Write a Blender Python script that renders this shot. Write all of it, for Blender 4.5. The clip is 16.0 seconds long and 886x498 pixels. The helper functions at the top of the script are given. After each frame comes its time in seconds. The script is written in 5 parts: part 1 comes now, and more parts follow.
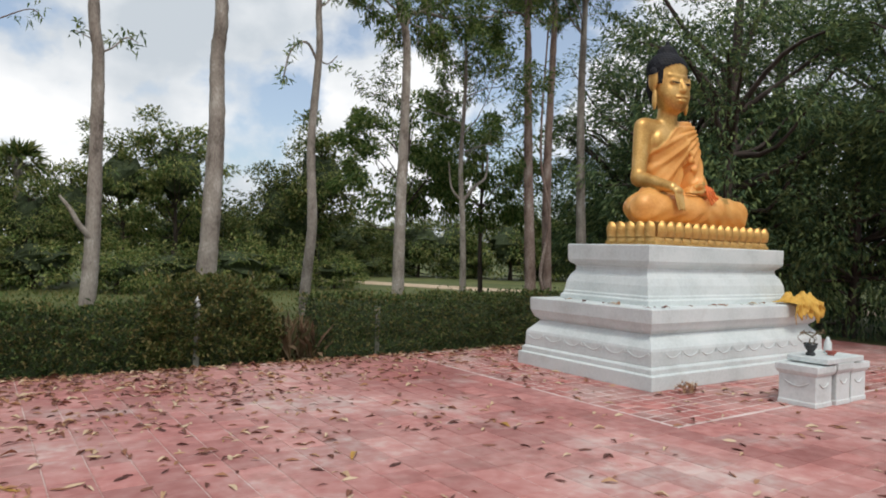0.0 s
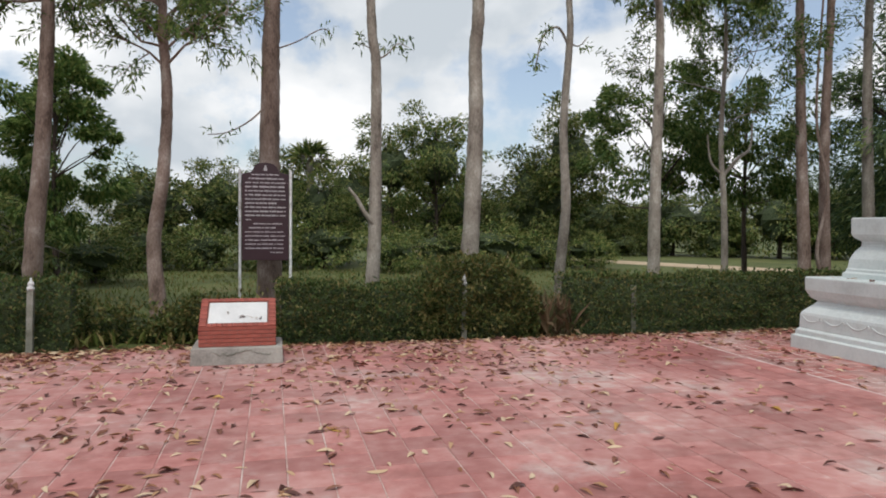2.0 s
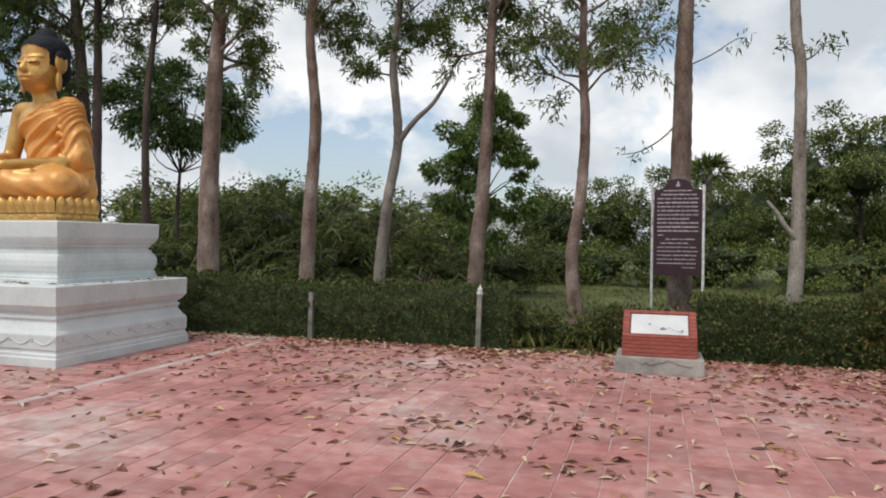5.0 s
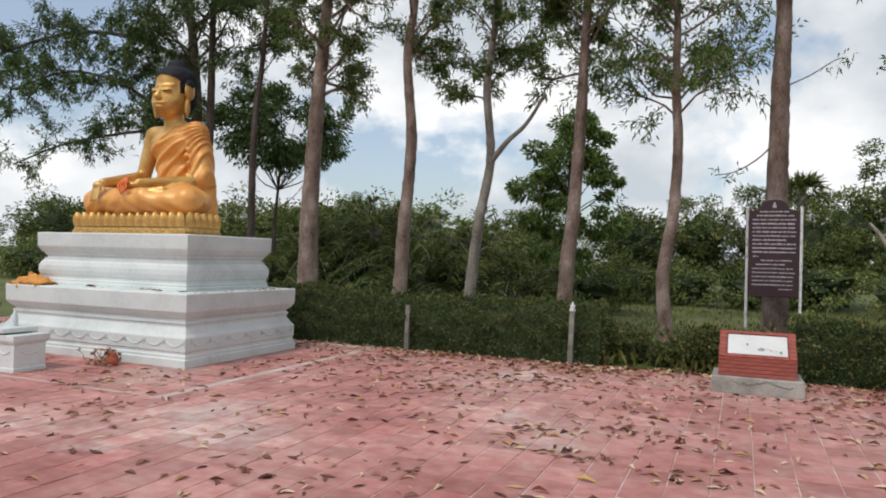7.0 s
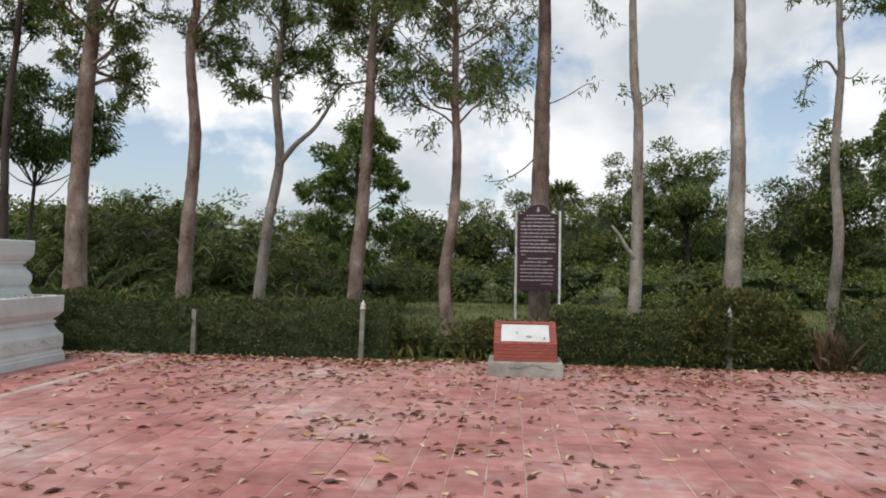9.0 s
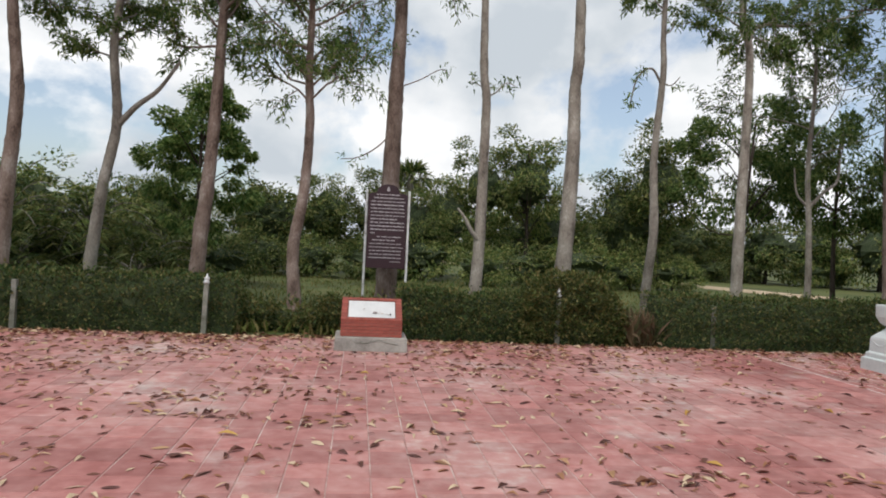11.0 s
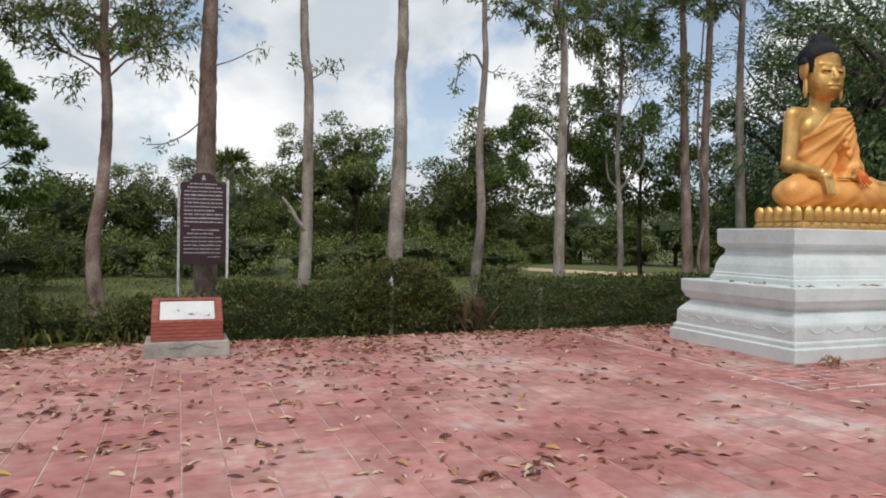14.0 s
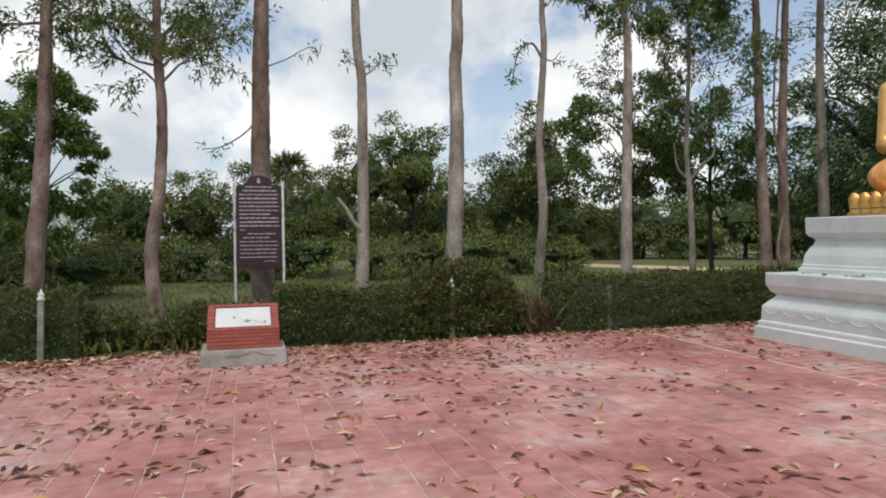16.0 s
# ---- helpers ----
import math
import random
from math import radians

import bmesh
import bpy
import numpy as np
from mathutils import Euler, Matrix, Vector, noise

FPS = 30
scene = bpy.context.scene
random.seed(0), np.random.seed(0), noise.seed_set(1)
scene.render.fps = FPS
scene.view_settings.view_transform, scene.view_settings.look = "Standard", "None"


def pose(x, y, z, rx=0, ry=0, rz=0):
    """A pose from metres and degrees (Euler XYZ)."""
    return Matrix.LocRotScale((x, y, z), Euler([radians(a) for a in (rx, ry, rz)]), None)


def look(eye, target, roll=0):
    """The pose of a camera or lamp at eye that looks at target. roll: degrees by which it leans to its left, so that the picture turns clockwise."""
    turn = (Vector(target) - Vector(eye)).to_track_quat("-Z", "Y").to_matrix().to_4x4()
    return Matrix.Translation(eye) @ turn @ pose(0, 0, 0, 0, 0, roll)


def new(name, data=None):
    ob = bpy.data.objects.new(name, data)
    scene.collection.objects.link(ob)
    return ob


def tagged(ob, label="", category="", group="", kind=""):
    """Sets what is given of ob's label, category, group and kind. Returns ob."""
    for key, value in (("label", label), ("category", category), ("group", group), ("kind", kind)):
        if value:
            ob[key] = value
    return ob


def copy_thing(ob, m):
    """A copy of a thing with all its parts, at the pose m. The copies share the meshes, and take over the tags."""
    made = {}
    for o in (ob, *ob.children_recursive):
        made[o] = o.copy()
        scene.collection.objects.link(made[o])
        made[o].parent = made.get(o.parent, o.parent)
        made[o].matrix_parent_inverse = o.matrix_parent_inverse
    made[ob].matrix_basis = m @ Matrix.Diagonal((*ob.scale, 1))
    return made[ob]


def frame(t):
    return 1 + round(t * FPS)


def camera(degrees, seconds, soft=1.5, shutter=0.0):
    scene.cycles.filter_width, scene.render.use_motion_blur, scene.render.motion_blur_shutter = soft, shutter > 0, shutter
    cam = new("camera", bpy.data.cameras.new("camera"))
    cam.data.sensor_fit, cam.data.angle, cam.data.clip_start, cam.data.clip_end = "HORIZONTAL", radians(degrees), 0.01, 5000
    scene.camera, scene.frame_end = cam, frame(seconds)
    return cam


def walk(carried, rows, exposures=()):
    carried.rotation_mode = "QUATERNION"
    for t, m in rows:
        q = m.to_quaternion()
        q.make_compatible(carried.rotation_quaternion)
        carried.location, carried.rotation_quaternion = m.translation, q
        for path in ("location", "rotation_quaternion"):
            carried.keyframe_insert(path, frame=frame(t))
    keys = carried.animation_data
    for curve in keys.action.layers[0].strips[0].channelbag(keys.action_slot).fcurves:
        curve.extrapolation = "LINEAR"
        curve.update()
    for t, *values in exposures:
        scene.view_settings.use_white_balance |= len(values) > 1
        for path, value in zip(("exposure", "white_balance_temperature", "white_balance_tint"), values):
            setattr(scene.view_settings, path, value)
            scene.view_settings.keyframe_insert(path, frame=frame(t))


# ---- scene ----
cam = camera(65.7, 16.0, 1.9)
PATH = [
    (0, (0.148, 0.022, 1.673), (1.281, 1.67, 1.684), 1.7),
    (0.5, (0.169, -0.078, 1.681), (1.137, 1.671, 1.64), 3.5),
    (1, (0.087, -0.142, 1.682), (0.911, 1.68, 1.667), 2.1),
    (1.5, (-0.03, -0.193, 1.69), (0.688, 1.673, 1.644), 2.0),
    (2, (-0.097, -0.245, 1.682), (0.388, 1.695, 1.62), 0.5),
    (2.5, (-0.142, -0.277, 1.679), (0.112, 1.706, 1.613), 2.2),
    (3, (-0.22, -0.36, 1.678), (-0.28, 1.638, 1.629), 1.9),
    (3.3, (-0.254, -0.394, 1.684), (-0.499, 1.591, 1.65), 2.7),
    (3.5, (-0.285, -0.414, 1.687), (-0.607, 1.559, 1.644), 2.8),
    (4, (-0.423, -0.47, 1.692), (-0.91, 1.47, 1.666), 1.9),
    (4.2, (-0.458, -0.483, 1.683), (-0.995, 1.443, 1.655), 1.5),
    (6.3, (-0.72, -0.95, 1.633), (-1.342, 0.951, 1.626), 0.6),
    (6.5, (-0.748, -0.998, 1.643), (-1.405, 0.891, 1.651), 1.4),
    (7, (-0.717, -1.142, 1.643), (-1.514, 0.692, 1.665), 1.5),
    (7.5, (-0.698, -1.264, 1.649), (-1.501, 0.567, 1.694), 1.6),
    (8, (-0.696, -1.382, 1.633), (-1.289, 0.527, 1.7), 0.8),
    (8.5, (-0.734, -1.471, 1.618), (-1.064, 0.502, 1.625), 1.4),
    (9, (-0.719, -1.531, 1.629), (-0.917, 0.459, 1.667), 0.8),
    (9.2, (-0.7, -1.569, 1.636), (-0.837, 0.427, 1.645), 1.4),
    (11.3, (-0.751, -1.819, 1.672), (-0.424, 0.155, 1.654), 2.7),
    (11.5, (-0.742, -1.827, 1.668), (-0.353, 0.135, 1.663), 2.7),
    (12, (-0.716, -1.806, 1.66), (-0.216, 0.13, 1.651), 2.6),
    (12.5, (-0.695, -1.754, 1.656), (-0.096, 0.153, 1.623), 2.2),
    (13, (-0.635, -1.646, 1.649), (0.045, 0.235, 1.631), 2.9),
    (13.5, (-0.59, -1.537, 1.641), (0.094, 0.341, 1.597), 1.7),
    (14, (-0.621, -1.36, 1.656), (0.098, 0.506, 1.622), 0.9),
    (14.5, (-0.597, -1.227, 1.649), (0.06, 0.661, 1.596), -0.8),
    (15, (-0.528, -1.09, 1.65), (-0.011, 0.842, 1.63), 0.6),
    (15.5, (-0.502, -0.972, 1.649), (-0.014, 0.966, 1.573), 1.1),
    (16, (-0.496, -0.832, 1.655), (0.065, 1.088, 1.616), -0.6),
]
EXPOSURE = 0.33
walk(cam, [(t, look(eye, target, roll)) for t, eye, target, roll in PATH], [(0, EXPOSURE), (16, EXPOSURE)])


# ---- world, sun, exposure ----
world = bpy.data.worlds.new("sky")
scene.world = world
world.use_nodes = True
SUN_EL, SUN_ROT = 58.0, 200.0


def sky_nodes(nt):
    nt.nodes.clear()
    N = nt.nodes.new
    L = nt.links.new
    out = N("ShaderNodeOutputWorld")
    sky = N("ShaderNodeTexSky")
    sky.sky_type = "NISHITA"
    sky.sun_disc = False
    sky.sun_elevation, sky.sun_rotation = radians(SUN_EL), radians(SUN_ROT)
    sky.dust_density = 2.0
    blue = N("ShaderNodeBackground")
    blue.inputs["Strength"].default_value = 0.115
    haze = N("ShaderNodeMixRGB")
    haze.inputs[0].default_value = 0.22
    haze.inputs[2].default_value = (5.6, 6.0, 6.3, 1)
    L(sky.outputs[0], haze.inputs[1])
    L(haze.outputs[0], blue.inputs["Color"])
    tc = N("ShaderNodeTexCoord")
    mp = N("ShaderNodeMapping")
    mp.inputs["Scale"].default_value = (1.0, 1.0, 1.45)
    mp.inputs["Location"].default_value = (0.35, 0.2, 0.1)
    L(tc.outputs["Generated"], mp.inputs["Vector"])
    big = N("ShaderNodeTexNoise")
    big.inputs["Scale"].default_value = 2.9
    big.inputs["Detail"].default_value = 9.0
    big.inputs["Roughness"].default_value = 0.56
    big.inputs["Distortion"].default_value = 0.1
    L(mp.outputs[0], big.inputs["Vector"])
    cover = N("ShaderNodeValToRGB")
    cover.color_ramp.elements[0].position = 0.435
    cover.color_ramp.elements[1].position = 0.51
    L(big.outputs["Fac"], cover.inputs["Fac"])
    tone = N("ShaderNodeTexNoise")
    tone.inputs["Scale"].default_value = 3.4
    tone.inputs["Detail"].default_value = 7.0
    L(mp.outputs[0], tone.inputs["Vector"])
    shade = N("ShaderNodeValToRGB")
    shade.color_ramp.elements[0].position = 0.42
    shade.color_ramp.elements[0].color = (0.54, 0.59, 0.64, 1)
    shade.color_ramp.elements[1].position = 0.64
    shade.color_ramp.elements[1].color = (0.98, 0.98, 0.98, 1)
    L(tone.outputs["Fac"], shade.inputs["Fac"])
    cloud = N("ShaderNodeBackground")
    cloud.inputs["Strength"].default_value = 0.88
    L(shade.outputs[0], cloud.inputs["Color"])
    mix = N("ShaderNodeMixShader")
    L(cover.outputs[0], mix.inputs[0])
    L(blue.outputs[0], mix.inputs[1])
    L(cloud.outputs[0], mix.inputs[2])
    L(mix.outputs[0], out.inputs[0])


sky_nodes(world.node_tree)
sun = new("sun", bpy.data.lights.new("sun", "SUN"))
sun.data.energy, sun.data.angle, sun.data.color = 1.3, radians(14), (1.0, 0.96, 0.9)
SUN_AZ = radians(SUN_ROT)
sun.matrix_world = look((40 * math.sin(SUN_AZ), 40 * math.cos(SUN_AZ), 40 * math.tan(radians(SUN_EL))), (0, 0, 0))


# ---- materials ----
def material(name, colours, scale=6.0, fine=60.0, rough=0.6, bump=0.3, metal=0.0, vary=0.15, island=False, world_space=False,
             translucent=0.0, stretch=(1, 1, 1), spec=0.5, dist=0.01):
    """A procedural surface: colours mixed by a coarse and a fine noise, varied from piece to piece, with relief."""
    m = bpy.data.materials.new(name)
    m.use_nodes = True
    nt = m.node_tree
    N, L = nt.nodes.new, nt.links.new
    bsdf = nt.nodes["Principled BSDF"]
    outn = nt.nodes["Material Output"]
    geo = N("ShaderNodeNewGeometry")
    if world_space:
        src = geo.outputs["Position"]
    else:
        src = N("ShaderNodeTexCoord").outputs["Object"]
    mp = N("ShaderNodeMapping")
    mp.inputs["Scale"].default_value = stretch
    L(src, mp.inputs["Vector"])
    n1 = N("ShaderNodeTexNoise")
    n1.inputs["Scale"].default_value, n1.inputs["Detail"].default_value = scale, 5.0
    n2 = N("ShaderNodeTexNoise")
    n2.inputs["Scale"].default_value, n2.inputs["Detail"].default_value = fine, 4.0
    L(mp.outputs[0], n1.inputs["Vector"])
    L(mp.outputs[0], n2.inputs["Vector"])
    mixv = N("ShaderNodeMath")
    mixv.operation = "MULTIPLY_ADD"
    L(n2.outputs["Fac"], mixv.inputs[0])
    mixv.inputs[1].default_value = 0.45
    sub = N("ShaderNodeMath")
    sub.operation = "MULTIPLY_ADD"
    L(n1.outputs["Fac"], sub.inputs[0])
    sub.inputs[1].default_value, sub.inputs[2].default_value = 0.9, -0.18
    L(sub.outputs[0], mixv.inputs[2])
    ramp = N("ShaderNodeValToRGB")
    el = ramp.color_ramp.elements
    while len(el) < len(colours):
        el.new(0.5)
    for i, c in enumerate(colours):
        el[i].position = 0.3 + 0.4 * i / max(1, len(colours) - 1)
        el[i].color = (*c, 1)
    L(mixv.outputs[0], ramp.inputs["Fac"])
    info = N("ShaderNodeObjectInfo")
    rnd = N("ShaderNodeMath")
    rnd.operation = "ADD"
    L(info.outputs["Random"], rnd.inputs[0])
    if island:
        L(geo.outputs["Random Per Island"], rnd.inputs[1])
    fr = N("ShaderNodeMath")
    fr.operation = "FRACT"
    L(rnd.outputs[0], fr.inputs[0])
    val = N("ShaderNodeMapRange")
    val.inputs["To Min"].default_value, val.inputs["To Max"].default_value = 1.0 - vary, 1.0 + vary
    L(fr.outputs[0], val.inputs["Value"])
    hsv = N("ShaderNodeHueSaturation")
    L(val.outputs[0], hsv.inputs["Value"])
    L(ramp.outputs[0], hsv.inputs["Color"])
    L(hsv.outputs[0], bsdf.inputs["Base Color"])
    bsdf.inputs["Roughness"].default_value = rough
    bsdf.inputs["Metallic"].default_value = metal
    bsdf.inputs["Specular IOR Level"].default_value = spec
    if bump:
        b = N("ShaderNodeBump")
        b.inputs["Strength"].default_value, b.inputs["Distance"].default_value = bump, dist
        L(mixv.outputs[0], b.inputs["Height"])
        L(b.outputs[0], bsdf.inputs["Normal"])
    if translucent:
        tr = N("ShaderNodeBsdfTranslucent")
        L(hsv.outputs[0], tr.inputs["Color"])
        mx = N("ShaderNodeMixShader")
        mx.inputs[0].default_value = translucent
        L(bsdf.outputs[0], mx.inputs[1])
        L(tr.outputs[0], mx.inputs[2])
        L(mx.outputs[0], outn.inputs["Surface"])
    m["ramp"] = ramp.name
    return m


def pick_by_island(m, colours):
    """Gives each loose piece of a mesh one of the colours."""
    nt = m.node_tree
    ramp = nt.nodes[m["ramp"]]
    geo = next(n for n in nt.nodes if n.bl_idname == "ShaderNodeNewGeometry")
    el = ramp.color_ramp.elements
    while len(el) < len(colours):
        el.new(0.99)
    for i, c in enumerate(colours):
        el[i].position = (i + 0.2) / len(colours)
        el[i].color = (*c, 1)
    nt.links.new(geo.outputs["Random Per Island"], ramp.inputs["Fac"])
    return m


def worn(m, colour, scale, lo, hi, amount, rough=0.55):
    """Patches of another colour over a surface, broken up by a fine noise."""
    nt = m.node_tree
    N, L = nt.nodes.new, nt.links.new
    bsdf = nt.nodes["Principled BSDF"]
    old = bsdf.inputs["Base Color"].links[0].from_socket
    pos = N("ShaderNodeNewGeometry")
    n = N("ShaderNodeTexNoise")
    n.inputs["Scale"].default_value, n.inputs["Detail"].default_value, n.inputs["Roughness"].default_value = scale, 8.0, rough
    L(pos.outputs["Position"], n.inputs["Vector"])
    r = N("ShaderNodeMapRange")
    r.inputs["From Min"].default_value, r.inputs["From Max"].default_value, r.inputs["To Max"].default_value = lo, hi, amount
    L(n.outputs["Fac"], r.inputs["Value"])
    mix = N("ShaderNodeMixRGB")
    mix.inputs[2].default_value = (*colour, 1)
    L(r.outputs[0], mix.inputs[0])
    L(old, mix.inputs[1])
    L(mix.outputs[0], bsdf.inputs["Base Color"])
    return m


TILE = material("painted_cement_tile", [(0.326, 0.116, 0.102), (0.419, 0.177, 0.158), (0.493, 0.260, 0.233), (0.577, 0.437, 0.400)], 0.45, 7.0, 0.75, 0.25, vary=0.18, island=True, world_space=True, dist=0.004)
BORDER_TILE = material("worn_red_tile", [(0.24, 0.065, 0.055), (0.38, 0.13, 0.11), (0.5, 0.26, 0.23)], 1.2, 9.0, 0.75, 0.25, vary=0.25, island=True, world_space=True, dist=0.004)
worn(TILE, (0.58, 0.49, 0.45), 0.75, 0.56, 0.70, 0.75, 0.68)
worn(TILE, (0.20, 0.085, 0.07), 1.3, 0.53, 0.70, 0.55, 0.7)
worn(BORDER_TILE, (0.5, 0.38, 0.34), 1.1, 0.46, 0.68, 0.7, 0.65)
GROUT = material("pale_grout", [(0.38, 0.18, 0.16), (0.52, 0.36, 0.32), (0.68, 0.58, 0.54)], 1.5, 30, 0.9, 0.3, world_space=True)
PALE = worn(material("pale_mortar", [(0.5, 0.38, 0.35), (0.68, 0.59, 0.56)], 2.0, 30, 0.9, 0.3, world_space=True), (0.42, 0.2, 0.18), 2.4, 0.5, 0.66, 0.6, 0.7)
GRASS_GROUND = material("short_grass", [(0.05, 0.06, 0.014), (0.085, 0.105, 0.024), (0.115, 0.135, 0.033), (0.15, 0.135, 0.05)], 0.35, 9.0, 0.95, 0.6, world_space=True, dist=0.05)
ROAD_DIRT = material("sandy_laterite", [(0.42, 0.31, 0.2), (0.55, 0.44, 0.31)], 0.5, 6, 0.95, 0.4, world_space=True)
WHITE = material("white_masonry_paint", [(0.53, 0.58, 0.57), (0.63, 0.68, 0.67), (0.69, 0.73, 0.72)], 1.6, 26, 0.55, 0.12, vary=0.02, dist=0.005)
worn(WHITE, (0.40, 0.41, 0.38), 2.6, 0.52, 0.78, 0.45, 0.7)
GOLD = material("gold_paint", [(0.42, 0.22, 0.06), (0.58, 0.34, 0.10), (0.72, 0.47, 0.18)], 3.0, 40, 0.42, 0.05, metal=0.55, vary=0.03, dist=0.004)
ROBE = material("orange_paint", [(0.65, 0.275, 0.062), (0.75, 0.355, 0.09), (0.81, 0.43, 0.135)], 2.5, 30, 0.42, 0.1, metal=0.12, vary=0.02, dist=0.004)
HAIR = material("black_paint", [(0.005, 0.006, 0.008), (0.012, 0.013, 0.018)], 8, 50, 0.65, 0.3, spec=0.25, vary=0.02)
BARK = material("grey_bark", [(0.11, 0.092, 0.076), (0.22, 0.19, 0.16), (0.29, 0.26, 0.22), (0.42, 0.385, 0.34)], 4.5, 38, 0.9, 0.8, vary=0.18, stretch=(1, 1, 0.45), dist=0.02)
BARK_RED = material("reddish_bark", [(0.085, 0.055, 0.042), (0.18, 0.125, 0.1), (0.25, 0.185, 0.155), (0.37, 0.31, 0.27)], 4.5, 38, 0.9, 0.8, vary=0.12, stretch=(1, 1, 0.45), dist=0.02)
BARK_DARK = material("dark_bark", [(0.03, 0.022, 0.018), (0.07, 0.05, 0.04), (0.12, 0.095, 0.08)], 2.2, 26, 0.9, 0.8, vary=0.12, stretch=(1, 1, 0.45), dist=0.02)
GREENS = [(0.047, 0.086, 0.026), (0.076, 0.136, 0.037), (0.108, 0.176, 0.050), (0.166, 0.238, 0.067), (0.226, 0.268, 0.086)]
LEAF = pick_by_island(material("tree_leaf", [(0.04, 0.07, 0.02)] * 2, 3, 40, 0.6, 0, vary=0.15, spec=0.2, translucent=0.42), GREENS)
LEAF_FAR = pick_by_island(material("far_leaf", [(0.04, 0.07, 0.02)] * 2, 3, 40, 0.6, 0, vary=0.3, spec=0.2, translucent=0.22),
                          [(0.044, 0.071, 0.021), (0.071, 0.115, 0.034), (0.107, 0.154, 0.041), (0.179, 0.216, 0.061), (0.239, 0.236, 0.081)])
LEAF_DARK = pick_by_island(material("shade_leaf", [(0.03, 0.05, 0.02)] * 2, 3, 40, 0.6, 0, vary=0.15, spec=0.2, translucent=0.15),
                           [(0.036, 0.066, 0.025), (0.060, 0.108, 0.035), (0.095, 0.154, 0.048), (0.149, 0.205, 0.067)])
LEAF_SHADE = pick_by_island(material("deep_green_leaf", [(0.03, 0.05, 0.02)] * 2, 3, 40, 0.7, 0, vary=0.15, spec=0.1, translucent=0.25),
                            [(0.047, 0.081, 0.044), (0.075, 0.122, 0.060), (0.111, 0.169, 0.075), (0.182, 0.234, 0.091)])
LEAF_HEDGE = pick_by_island(material("hedge_leaf", [(0.03, 0.05, 0.02)] * 2, 3, 40, 0.6, 0, vary=0.08, spec=0.2, translucent=0.15),
                            [(0.031, 0.053, 0.019), (0.046, 0.080, 0.024), (0.069, 0.110, 0.031), (0.115, 0.150, 0.045), (0.174, 0.150, 0.056)])
LEAF_BUSH = pick_by_island(material("bush_leaf", [(0.05, 0.07, 0.02)] * 2, 3, 40, 0.45, 0, vary=0.08, spec=0.2, translucent=0.2),
                           [(0.040, 0.061, 0.020), (0.072, 0.103, 0.029), (0.122, 0.143, 0.043), (0.186, 0.157, 0.057)])
DRY_LEAF = pick_by_island(material("fallen_leaf", [(0.1, 0.06, 0.04)] * 2, 3, 40, 0.7, 0.2, vary=0.1),
                          [(0.085, 0.03, 0.022), (0.14, 0.052, 0.034), (0.2, 0.08, 0.046), (0.29, 0.13, 0.065), (0.42, 0.25, 0.13), (0.55, 0.42, 0.28)])
YELLOW_LEAF = material("yellowed_leaf", [(0.42, 0.22, 0.04), (0.5, 0.32, 0.08)], 8, 50, 0.6, 0.2)
GRASS_BLADE = pick_by_island(material("grass_blade", [(0.07, 0.1, 0.03)] * 2, 3, 40, 0.6, 0, vary=0.1, spec=0.2, translucent=0.3),
                             [(0.065, 0.088, 0.018), (0.1, 0.13, 0.03), (0.15, 0.165, 0.045), (0.23, 0.18, 0.075)])
DRY_STEM = pick_by_island(material("dry_stem", [(0.2, 0.14, 0.08)] * 2, 3, 40, 0.8, 0, vary=0.1),
                          [(0.13, 0.075, 0.045), (0.2, 0.13, 0.07), (0.1, 0.1, 0.04)])
# Colour of the added cores in hedges and far crowns: painted inner shade.
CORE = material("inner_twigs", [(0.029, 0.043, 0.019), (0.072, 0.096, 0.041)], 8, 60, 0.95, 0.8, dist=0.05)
CONCRETE = material("weathered_concrete", [(0.2, 0.19, 0.17), (0.32, 0.3, 0.27), (0.42, 0.4, 0.36)], 3, 40, 0.9, 0.5, vary=0.06)
POST = material("mossy_concrete", [(0.12, 0.12, 0.09), (0.22, 0.22, 0.18), (0.34, 0.33, 0.3)], 5, 50, 0.9, 0.5, vary=0.15)
BRICK = material("red_brick", [(0.22, 0.05, 0.037), (0.31, 0.075, 0.053), (0.38, 0.115, 0.085)], 5, 60, 0.7, 0.4, vary=0.14, dist=0.004)
MORTAR = material("brick_mortar", [(0.24, 0.1, 0.08), (0.32, 0.17, 0.14)], 5, 60, 0.9, 0.4)
SLAB = material("white_stone_slab", [(0.66, 0.66, 0.65), (0.8, 0.8, 0.79)], 3, 40, 0.4, 0.1)
MAROON = material("maroon_panel", [(0.027, 0.008, 0.013), (0.039, 0.013, 0.019)], 2, 30, 0.38, 0.05, vary=0.02)
LETTER = material("pale_lettering", [(0.34, 0.31, 0.33), (0.46, 0.43, 0.44)], 8, 50, 0.6, 0)
PIPE = material("chipped_white_pipe", [(0.25, 0.22, 0.2), (0.62, 0.62, 0.62), (0.74, 0.74, 0.74)], 9, 50, 0.5, 0.2)
CLOTH = material("yellow_cloth", [(0.5, 0.26, 0.03), (0.66, 0.38, 0.06), (0.72, 0.46, 0.1)], 6, 60, 0.65, 0.4)
ORANGE_CLOTH = material("orange_cloth", [(0.42, 0.15, 0.02), (0.6, 0.25, 0.04), (0.7, 0.34, 0.07)], 6, 60, 0.65, 0.4)
RIBBON = material("orange_garland", [(0.72, 0.13, 0.02), (0.85, 0.22, 0.04)], 9, 60, 0.6, 0.3)
CERAMIC_DARK = material("dark_glazed_pot", [(0.02, 0.025, 0.025), (0.04, 0.045, 0.045)], 5, 40, 0.25, 0)
